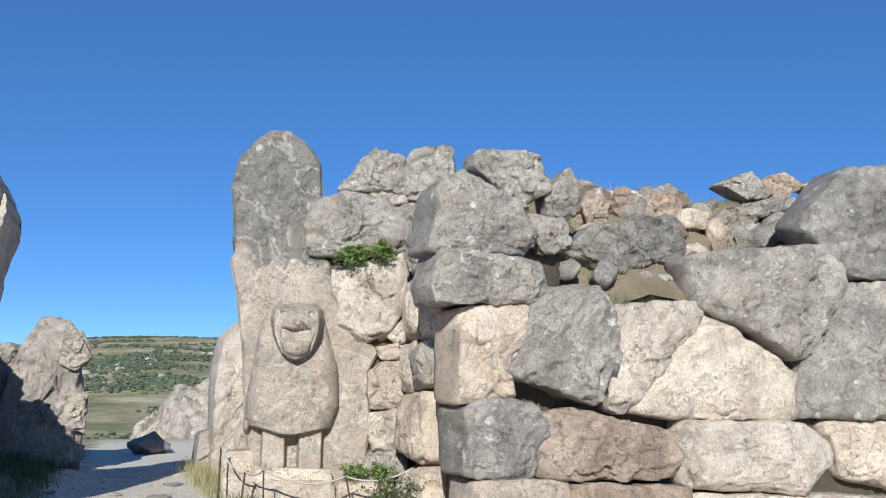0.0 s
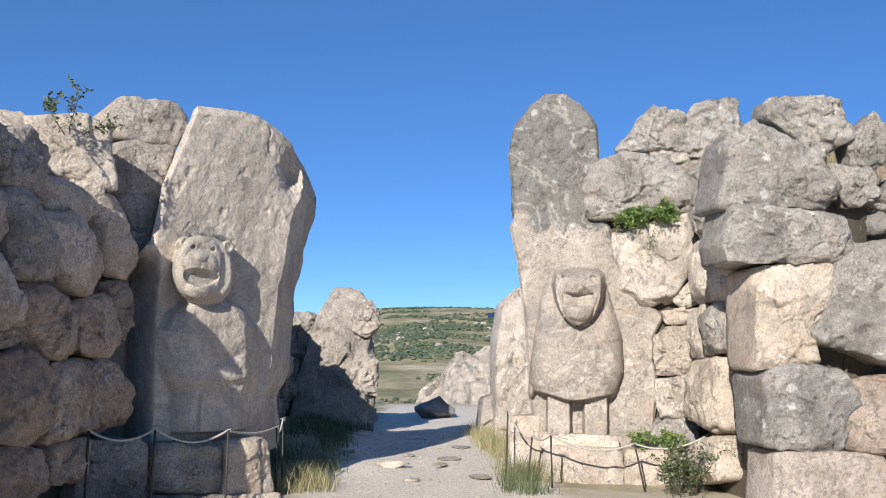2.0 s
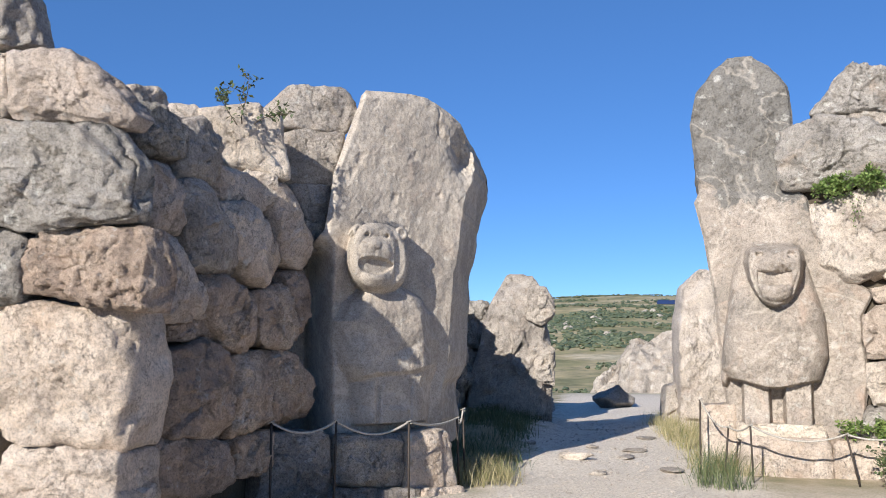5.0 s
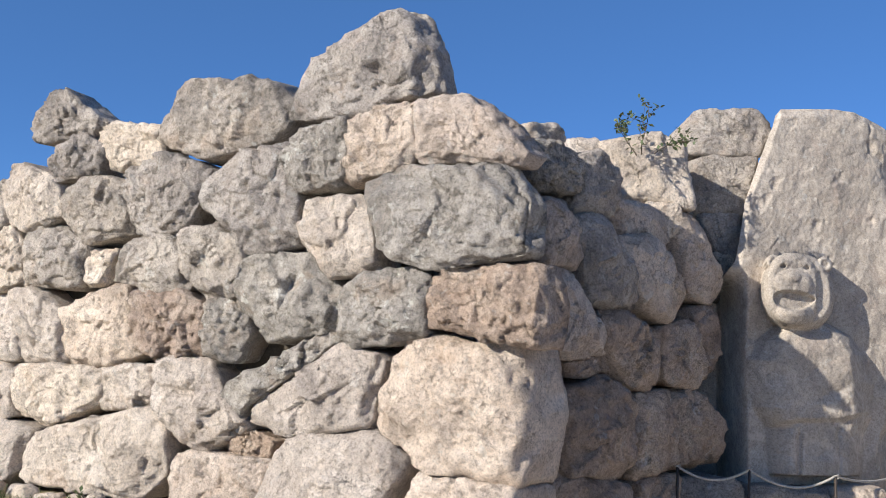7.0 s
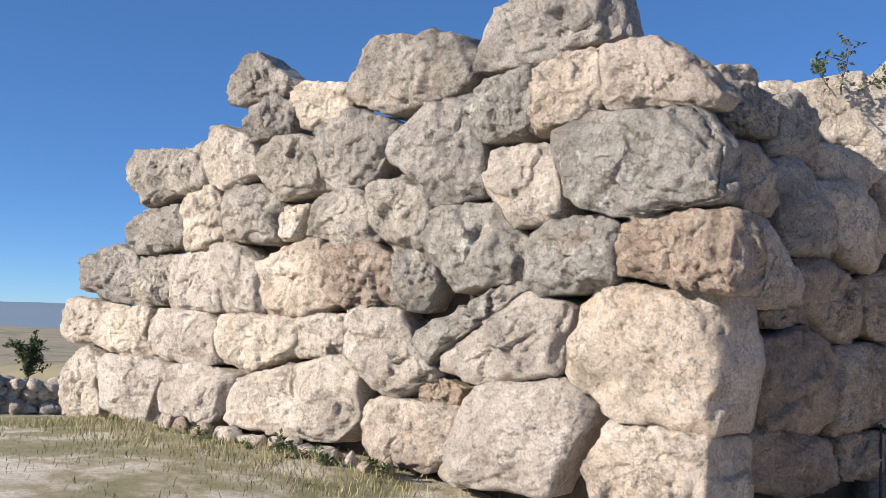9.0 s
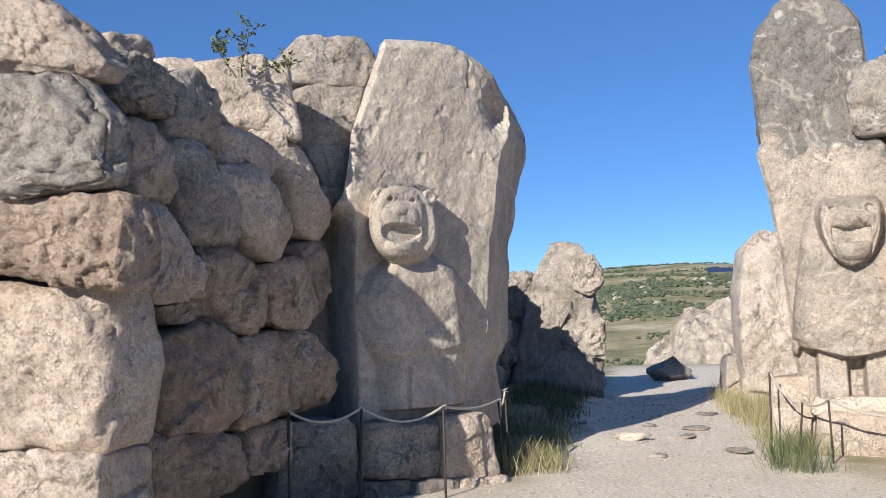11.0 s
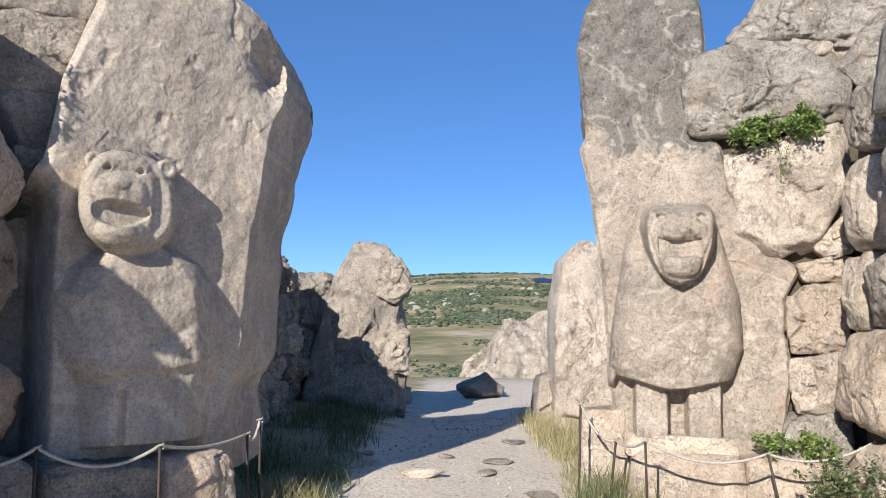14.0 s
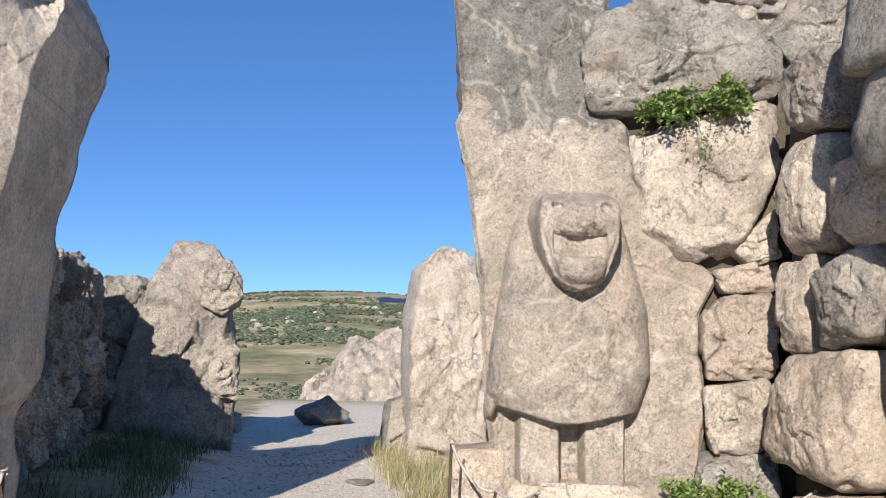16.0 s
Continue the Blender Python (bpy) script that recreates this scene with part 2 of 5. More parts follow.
def boulder_mesh(outline, place, depth_way, depth, bulge, seed, rough, around_=AROUND):
    """Rings from the back of a stone, round its front edge, to the middle of its face, dressed by flat cuts. place(u, out, z)."""
    bm = bmesh.new()
    dice = random.Random(int(seed * 100))
    mid = sum(outline, Vector((0, 0))) / len(outline)
    size = max((p - mid).length for p in outline)
    slim = min((p - mid).length for p in outline)
    edge = min(0.06, 0.12 * slim)
    centre = place(mid.x, 0.0, mid.y) + depth_way * min(depth, slim) * 0.5
    face = (place(mid.x, 1.0, mid.y) - place(mid.x, 0.0, mid.y)).normalized()
    side = Vector((-face.y, face.x, 0))
    cuts = []
    for k in range(13):
        a, tilt = dice.uniform(0, 2 * math.pi), dice.uniform(0.40, 1.2)
        n = face * math.cos(tilt) + (side * math.cos(a) + Vector((0, 0, 1)) * math.sin(a)) * math.sin(tilt)
        cuts.append((n.normalized(), dice.uniform(0.84, 1.0)))
    for k in range(4):
        n = face + side * dice.uniform(-0.32, 0.32) + Vector((0, 0, dice.uniform(-0.34, 0.28)))
        cuts.append((n.normalized(), dice.uniform(0.88, 0.98)))
    tilt = dice.uniform(0.55, 0.9)   # the underside falls back
    cuts.append((face * math.cos(tilt) + (side * dice.uniform(-0.3, 0.3) - Vector((0, 0, 1))) * math.sin(tilt), dice.uniform(0.80, 0.96)))
    cuts = [(n, 1 - (1 - keep) * min(1.0, rough)) for n, keep in cuts]
    rows = [(0.72, -depth), (0.93, -depth * 0.9), (1.0, -depth * 0.75)] + [(1.0, -depth * k) for k in ((0.65, 0.55, 0.46, 0.37, 0.29, 0.22) if abs(depth_way.dot(face)) < 0.985 else (0.4,))] + [(1.0, -edge * 2.2), (1.0, -edge), (0.985, -edge * 0.4), (0.955, -edge * 0.05)]
    for k in range(RINGS - 1):
        s = 0.92 * (1 - (k + 0.5) / (RINGS - 1))
        rows.append((s, bulge * (1 - s ** 2.4)))
    spots = []
    for s, out in rows:
        for p in outline:
            q = mid + (p - mid) * s
            base = place(q.x, max(out, 0), q.y)
            spots.append(base + depth_way * -out if out < 0 else base)
    reach = [max((p - centre).dot(n) for p in spots) for n, _ in cuts]
    rings, count = [], len(outline)
    for r, (s, out) in enumerate(rows):
        ring = []
        for i in range(count):
            p = spots[r * count + i]
            if out > -edge * 2:
                for (n, keep), far in zip(cuts, reach):
                    over = (p - centre).dot(n) - far * keep
                    if over > 0:
                        p = p - n * over
            away = (face * 0.7 + (p - centre).normalized() * 0.5)
            k1 = fbm(p, 1.3 / max(size, 0.3), seed, 3) * 0.045 * size
            ridge = 1 - abs(fbm(p, 2.6, seed + 5, 4))
            k2 = (ridge ** 3 - 0.6) * 0.026 * rough + fbm(p, 7.5, seed + 9, 5) * 0.012 * rough
            k2 += (facets(p, 2.4, seed) * 0.24 + facets(p, 6.0, seed + 3) * 0.42 + facets(p, 13.0, seed + 6) * 0.50) * min(rough, 1.3)
            chip = fbm(p, 3.2, seed + 31, 3)
            if -edge * 2.5 < out <= 0.01 and chip > 0.15:
                k2 -= 0.10 * (chip - 0.15) * min(1.0, slim * 2)
            ring.append(bm.verts.new(p + away * (k1 + k2)))
        rings.append(ring)
    for a, b in zip(rings, rings[1:]):
        for i in range(count):
            bm.faces.new((a[i], a[(i + 1) % count], b[(i + 1) % count], b[i]))
    tip = bm.verts.new(sum((v.co for v in rings[-1]), Vector()) / count)
    for i in range(count):
        bm.faces.new((rings[-1][i], rings[-1][(i + 1) % count], tip))
    bm.faces.new(list(reversed(rings[0])))
    bmesh.ops.recalc_face_normals(bm, faces=bm.faces)
    return bm


def stone(wall, kind, out, deep, *uz, name="stone", rough=None):
    """One stone of a wall: its corners along the wall and up, how far it stands out, how deep it goes in."""
    corners = [Vector((uz[i], uz[i + 1])) for i in range(0, len(uz), 2)]
    mid = sum(corners, Vector((0, 0))) / len(corners)
    corners = [c + (c - mid).normalized() * wall.grow for c in corners]
    seed = wall.count * 3.7 + len(wall.holder.name) * 11.0
    wall.count += 1
    way = wall.corner_way if deep < 0 else -wall.n
    width = max(c.x for c in corners) - min(c.x for c in corners)
    height = max(c.y for c in corners) - min(c.y for c in corners)
    depth = wall.corner_deep if deep == CORNER else (max(0.40, min(0.8, 0.75 * min(width, height))) if deep == DEEP else abs(deep))
    bulge = wall.bulge * min(width, height) + 0.02
    rough = rough or wall.rough * {"pale": 0.8, "grey": 1.0, "slate": 1.1, "warm": 0.85, "rust": 1.4, "dark": 1.6}[kind]
    count = AROUND if width > 0.5 else 60
    bm = boulder_mesh(rounded_outline(corners, count, wall.soft * (0.55 if deep < 0 else 1.0)), lambda u, o, z: wall.at(u, o + out, z), way, depth, bulge, seed, rough)
    return part(name, bm, STONE[kind], wall.holder)


def smooth(a, b, x):
    t = min(1.0, max(0.0, (x - a) / (b - a)))
    return t * t * (3 - 2 * t)


# ---- the walls of the gate ----
A = Wall("wall_west_front", -3.5, -2.7, -1, 0, 0, -1, "weathered pale limestone wall of huge fitted boulders")
B = Wall("wall_west_return", -3.68, -2.62, 0.3, 1.0, 1.0, -0.3, "shaded limestone boulder wall running back to the lion")
K = Wall("wall_west_top", -3.1, -0.38, 0.85, 0.5, 0.5, -0.85, "sunlit grey limestone boulders topping the shaded wall")
M = Wall("wall_west_end", -2.9, 0.5, 0.85, 0.5, 0.5, -0.85, "grey limestone boulders wedged beside the lion jamb")
C = Wall("wall_east_back", 2.75, 2.42, 0.93, -0.37, -0.37, -0.93, "sunlit pale limestone boulder wall beside the lion")
D = Wall("wall_east_return", 3.5, 2.1, 0, -1, -1, 0, "limestone boulder wall of narrow upright stones")
E = Wall("wall_east_front", 3.5, -0.4, 1, -0.05, -0.05, -1, "lichen-spotted grey limestone wall of huge boulders")
for w in (K, M):
    w.grow, w.soft, w.bulge, w.rough = 0.03, 0.09, 0.03, 0.5
for w in (B, D):
    w.grow, w.soft, w.bulge, w.rough = 0.012, 0.17, 0.09, 0.6
for w, way, deep in ((A, Vector((0.29, 0.957, 0)), 0.75), (E, Vector((0, 1, 0)), 0.9)):
    w.corner_way, w.corner_deep = way, deep


def core(wall, u0, u1, z1, back, thick, name="wall_core"):
    """The earth and rubble packed behind the stones, coloured dark for the shade in the gaps."""
    bm = bmesh.new()
    nu, nz = max(2, int(abs(u1 - u0) / 0.3)), max(2, int(z1(0.5 * (u0 + u1)) / 0.3))
    grid = {}
    for layer, depth in ((0, back), (1, back + thick)):
        for i in range(nu + 1):
            u = u0 + (u1 - u0) * i / nu
            for k in range(nz + 1):
                p = wall.at(u, -depth, -0.3 + (z1(u) + 0.3) * k / nz)
                p += wall.n * 0.05 * fbm(p, 2.0, 4)
                grid[layer, i, k] = bm.verts.new(p)
    for layer in (0, 1):
        for i in range(nu):
            for k in range(nz):
                bm.faces.new([grid[layer, a, b] for a, b in ((i, k), (i + 1, k), (i + 1, k + 1), (i, k + 1))])
    for i in range(nu):
        bm.faces.new([grid[q] for q in ((0, i, nz), (0, i + 1, nz), (1, i + 1, nz), (1, i, nz))])
    for i in (0, nu):
        for k in range(nz):
            bm.faces.new([grid[q] for q in ((0, i, k), (0, i, k + 1), (1, i, k + 1), (1, i, k))])
    bmesh.ops.recalc_face_normals(bm, faces=bm.faces)
    return part(name, bm, GAP_SHADE_EARTH, wall.holder, "earth and rubble packing, coloured dark for the shade in the gaps")


core(A, 0.5, 7.3, lambda u: 3.9 - 0.42 * max(0, u - 1.5) - 0.35, 0.30, 1.0)
core(B, 0.3, 3.0, lambda u: 3.0, 0.28, 1.0)
core(C, -0.3, 1.3, lambda u: 3.7, 0.28, 1.0)
core(D, 0.1, 2.1, lambda u: 3.3, 0.28, 1.0)
core(E, 0.5, 7.0, lambda u: 2.3, 0.32, 1.2)


# ---- ground ----
def ground_z(x, y):
    r = math.hypot(x, y)
    z = 0.30 * smooth(4.0, 7.5, -x) * smooth(13.0, 9.5, -x) * smooth(10, 2, abs(y + 2)) + 0.02 * max(0.0, min(y, 14) - 3) 
    z += 0.30 * smooth(0.6, -1.4, x + 0.02 * y) * smooth(2.5, 5, y)
    z += 0.25 * smooth(1.9, 3.2, x - 0.12 * y) * smooth(2.5, 5, y) * smooth(30, 12, y)
    if y > 14:
        z -= 0.11 * (y - 14) * smooth(14, 40, y) if y < 160 else 0.11 * 146
        far = smooth(180, 1450, y)
        z += far * 90 * math.exp(-7.5 * (x / y - 0.13) ** 2) + 9 * far * fbm((x, y, 0), 0.004, 3, 5) * smooth(1500, 900, y) - 30 * smooth(1450, 2600, y)
    if x < -12:
        z -= 0.10 * (-x - 12) * smooth(12, 60, -x) if x > -300 else 28.8
    return z + 0.02 * fbm((x, y, 0), 0.9, 2, 3)


def ground_material():
    m, nodes, links, bsdf = material("ground")
    co = nodes.new("ShaderNodeTexCoord").outputs["Object"]
    sep = nodes.new("ShaderNodeSeparateXYZ")
    links.new(co, sep.inputs[0])
    grit, fine, patch, field = (noise_node(nodes, links, s, d, 0.65, co) for s, d in ((28, 5), (150, 3), (1.7, 6), (0.012, 7)))
    gravel = ramp(nodes, links, grit.outputs[0], (0.34, (0.46, 0.40, 0.32)), (0.5, (0.70, 0.615, 0.51)), (0.66, (0.81, 0.745, 0.65)))
    gravel = mix(nodes, links, 0.7, gravel, ramp(nodes, links, fine.outputs[0], (0.3, (0.55, 0.55, 0.55)), (0.7, (1.2, 1.2, 1.2))), "MULTIPLY")
    turf = ramp(nodes, links, patch.outputs[0], (0.35, (0.44, 0.365, 0.25)), (0.5, (0.34, 0.285, 0.17)), (0.65, (0.22, 0.21, 0.10)))
    turf = mix(nodes, links, 0.7, turf, ramp(nodes, links, fine.outputs[0], (0.3, (0.5, 0.5, 0.5)), (0.7, (1.25, 1.25, 1.25))), "MULTIPLY")
    meadow = ramp(nodes, links, field.outputs[0], (0.36, (0.15, 0.155, 0.07)), (0.47, (0.24, 0.22, 0.11)), (0.55, (0.36, 0.30, 0.18)), (0.64, (0.47, 0.41, 0.30)))

    tussock = noise_node(nodes, links, 0.11, 6, 0.7, co)
    meadow = mix(nodes, links, 0.9, meadow, ramp(nodes, links, tussock.outputs[0], (0.36, (0.58, 0.62, 0.55)), (0.5, (0.95, 0.95, 0.92)), (0.64, (1.22, 1.18, 1.1))), "MULTIPLY")

    def curve(a, b, value):
        r = nodes.new("ShaderNodeMapRange")
        r.interpolation_type = "SMOOTHSTEP"
        r.inputs[1].default_value, r.inputs[2].default_value = a, b
        links.new(value, r.inputs[0])
        return r.outputs[0]

    def maths(kind, a, b):
        q = nodes.new("ShaderNodeMath")
        q.operation = kind
        for v, s in ((a, q.inputs[0]), (b, q.inputs[1])):
            if isinstance(v, (int, float)):
                s.default_value = v
            else:
                links.new(v, s)
        return q.outputs[0]

    wob = maths("MULTIPLY", maths("SUBTRACT", patch.outputs[0], 0.5), 1.6)
    track = maths("SUBTRACT", maths("SUBTRACT", sep.outputs[0], maths("MULTIPLY", sep.outputs[1], 0.11)), 0.25)
    aside = curve(1.15, 1.65, maths("ADD", maths("ABSOLUTE", track, 0), wob))
    behind = curve(-0.5, 2.5, sep.outputs[1])
    west = curve(-4.2, -5.8, maths("ADD", sep.outputs[0], wob))
    grassy = maths("MAXIMUM", maths("MULTIPLY", aside, behind), maths("MULTIPLY", west, curve(0.30, 0.55, patch.outputs[0])))
    near = mix(nodes, links, grassy, gravel, turf)
    far = curve(15, 22, maths("MAXIMUM", sep.outputs[1], maths("MULTIPLY", sep.outputs[0], -1.2)))
    meadow = mix(nodes, links, maths("MULTIPLY", curve(-90, -320, sep.outputs[0]), 0.8), meadow, ramp(nodes, links, field.outputs[0], (0.42, (0.22, 0.21, 0.12)), (0.5, (0.37, 0.29, 0.20)), (0.6, (0.26, 0.19, 0.14))))
    links.new(mix(nodes, links, far, near, meadow), bsdf.inputs["Base Color"])
    bsdf.inputs["Roughness"].default_value = 0.95
    bump = nodes.new("ShaderNodeBump")
    bump.inputs["Strength"].default_value, bump.inputs["Distance"].default_value = 0.7, 0.014
    links.new(mix(nodes, links, 0.5, grit.outputs[0], fine.outputs[0]), bump.inputs["Height"])
    links.new(bump.outputs[0], bsdf.inputs["Normal"])
    return m


def build_ground():
    bm = bmesh.new()
    turns, radii = 180, [0.0] + [0.5 * 1.075 ** k for k in range(136)]
    rings = []
    for r in radii[1:]:
        rings.append([bm.verts.new((r * math.sin(a), r * math.cos(a), ground_z(r * math.sin(a), r * math.cos(a))))
                      for a in (2 * math.pi * i / turns for i in range(turns))])
    for a, b in zip(rings, rings[1:]):
        for i in range(turns):
            bm.faces.new((a[i], a[i - 1], b[i - 1], b[i]))
    c = bm.verts.new((0, 0, ground_z(0, 0)))
    for i in range(turns):
        bm.faces.new((c, rings[0][i - 1], rings[0][i]))
    bmesh.ops.recalc_face_normals(bm, faces=bm.faces)
    return tagged(part("ground", bm, ground_material()), "pale gravel track with dry grass and far meadows", "ground", kind="structure")


build_ground()


# ---- the lion jambs ----
def bell(x, z, cx, cz, rx, rz, power=2.0):
    return max(0.0, 1 - abs((x - cx) / rx) ** power - abs((z - cz) / rz) ** power)


def dome(x, z, cx, cz, rx, rz, power=2.0):
    return math.sqrt(bell(x, z, cx, cz, rx, rz, power))


def steps(table):
    """A piecewise straight line through (at, value) pairs."""
    def line(z):
        if z <= table[0][0]:
            return table[0][1]
        for (a, va), (b, vb) in zip(table, table[1:]):
            if z <= b:
                return va + (vb - va) * (z - a) / (b - a)
        return table[-1][1]
    return line


def pit_at(x, z, cx, cz, rx, rz):
    return smooth(0.0, 0.7, bell(x, z, cx, cz, rx, rz))


WEST_LEFT = steps([(0.70, 0.20), (1.12, 0.17), (1.30, 0.04), (1.72, 0.0), (1.92, 0.12), (2.10, 0.34)])
WEST_RIGHT = steps([(0.70, 1.20), (1.07, 1.23), (1.22, 1.31), (1.54, 1.35), (1.80, 1.26), (1.97, 1.10), (2.06, 0.92), (2.14, 0.7)])


def west_lion(x, z):
    """The crisp lion: a seated chest with a flat front turned from its flank, short legs, and a roaring head before it."""
    h, u = 0.0, (x - WEST_LEFT(z)) / (WEST_RIGHT(z) - WEST_LEFT(z))
    if 0 < u < 1 and 0.66 < z < 2.14:
        side = smooth(0.0, 0.30, u) ** 0.6 if u < 0.5 else (1.0 if u < 0.80 else 1 - ((u - 0.80) / 0.20) ** 1.4)
        top = 1.0 if z < 1.80 else math.sqrt(max(0.0, 1 - ((z - 1.80) / 0.34) ** 2))
        h = 0.46 * side * top
        h *= 1 - 0.20 * smooth(1.21, 1.15, z - 0.10 * (x - 0.5) + 0.012 * math.sin(9 * x))       # legs set back under the body
        if z < 1.15:
            groove = math.exp(-((x - 0.515) / 0.022) ** 2) + 0.5 * math.exp(-((x - 0.92) / 0.025) ** 2)
            h -= 0.07 * groove * smooth(1.15, 1.05, z)
            h += 0.035 * smooth(0.90, 0.82, z) * side
        h -= 0.035 * math.exp(-((z - 1.47 - 0.30 * (x - 0.9)) / 0.05) ** 2) * smooth(0.55, 0.8, x) * smooth(1.2, 0.95, x)
        h *= smooth(0.68, 0.715, z)
        h += 0.018 * fbm((x, z, 0), 5.0, 7, 5) * min(1.0, 4 * h)
        if 0.72 < x < 1.12 and 1.22 < z < 1.62:   # the broken edge of the chest
            h -= 0.05 * max(0.0, fbm((x, z, 0), 9.0, 19, 4) + 0.05) * bell(x, z, 0.98, 1.40, 0.14, 0.20)
    a, b = (x - 0.52) / 0.37, (z - 2.36) / 0.355
    ruff = dome(a, b, 0.0, 0.0, 1.0, 1.0, 2.4)
    if ruff > 0:
        h = max(h, 0.34 + 0.17 * min(1.0, 1.7 * ruff))
    face = dome(x, z, 0.47, 2.37, 0.285, 0.335, 2.4)
    if face > 0:
        f = 0.47 + 0.11 * min(1.0, 1.5 * face)
        f += 0.09 * dome(x, z, 0.455, 2.415, 0.20, 0.13)                           # muzzle
        f += 0.030 * dome(x, z, 0.445, 2.475, 0.085, 0.05)                         # nose
        f += 0.012 * dome(x, z, 0.46, 2.56, 0.10, 0.13)                            # bridge
        f -= 0.012 * math.exp(-((x - 0.445) / 0.012) ** 2) * smooth(2.34, 2.37, z) * smooth(2.46, 2.43, z)
        f += 0.12 * dome(x, z, 0.47, 2.12, 0.195, 0.115, 2.3)                      # lower jaw
        f += 0.03 * dome(x, z, 0.46, 2.155, 0.13, 0.055)                           # tongue
        lip = 2.345 - 0.06 * (x - 0.3) - 0.9 * (x - 0.47) ** 2
        floor_ = 2.178 + 2.1 * (x - 0.45) ** 2
        gape = smooth(lip + 0.012, lip - 0.012, z) * smooth(floor_ - 0.012, floor_ + 0.012, z) * smooth(0.25, 0.28, x) * smooth(0.69, 0.66, x)
        f -= 0.30 * gape
        f += 0.016 * (math.exp(-((z - lip - 0.028) / 0.012) ** 2)) * smooth(0.27, 0.32, x) * smooth(0.67, 0.62, x)   # lip
        for ex in (0.355, 0.60):
            f += 0.028 * dome(x, z, ex, 2.605, 0.085, 0.04)                        # brow
            f -= 0.075 * pit_at(x, z, ex, 2.572, 0.032, 0.022)                     # eye
        f -= 0.05 * pit_at(x, z, 0.715, 2.33, 0.028, 0.22)                         # cheek
        h = max(h, f)
    for ex, ez in ((0.265, 2.605), (0.80, 2.62)):
        ear = dome(x, z, ex, ez, 0.085, 0.075)
        if ear > 0:
            h = max(h, 0.44 + 0.06 * ear - 0.03 * dome(x, z, ex, ez, 0.045, 0.04))
    h *= 0.60
    if x < 0.03 and h < 0.05:   # the dark recess between the beast and the wall
        h -= 0.85 * smooth(0.03, -0.30, x) * smooth(2.60, 2.30, z)
    if x > 1.30 and z > 3.2:   # the broken upper corner
        h -= (0.05 + 0.22 * max(0.0, fbm((x, z, 0), 2.6, 23, 5) + 0.1)) * smooth(1.40, 1.85, x - 0.25 * (z - 3.6)) * smooth(3.25, 3.55, z)
    if x > 1.1 and z < 1.25:   # the worn foot of the edge
        h -= 0.10 * pit_at(x, z, 1.50, 0.98, 0.12, 0.16)
    return h


EAST_LEFT = steps([(0.5, 0.36), (1.0, 0.34), (1.06, 0.22), (1.2, 0.14), (1.56, 0.17), (2.3, 0.29), (2.6, 0.40), (2.95, 0.58)])
EAST_RIGHT = steps([(0.5, 1.15), (1.0, 1.16), (1.07, 1.24), (1.35, 1.34), (1.79, 1.32), (2.3, 1.17), (2.6, 1.09), (2.95, 0.95)])
EAST_MANE = steps([(1.92, 0.0), (1.95, 0.13), (2.02, 0.22), (2.1, 0.27), (2.25, 0.33), (2.45, 0.36), (2.6, 0.33), (2.82, 0.16)])


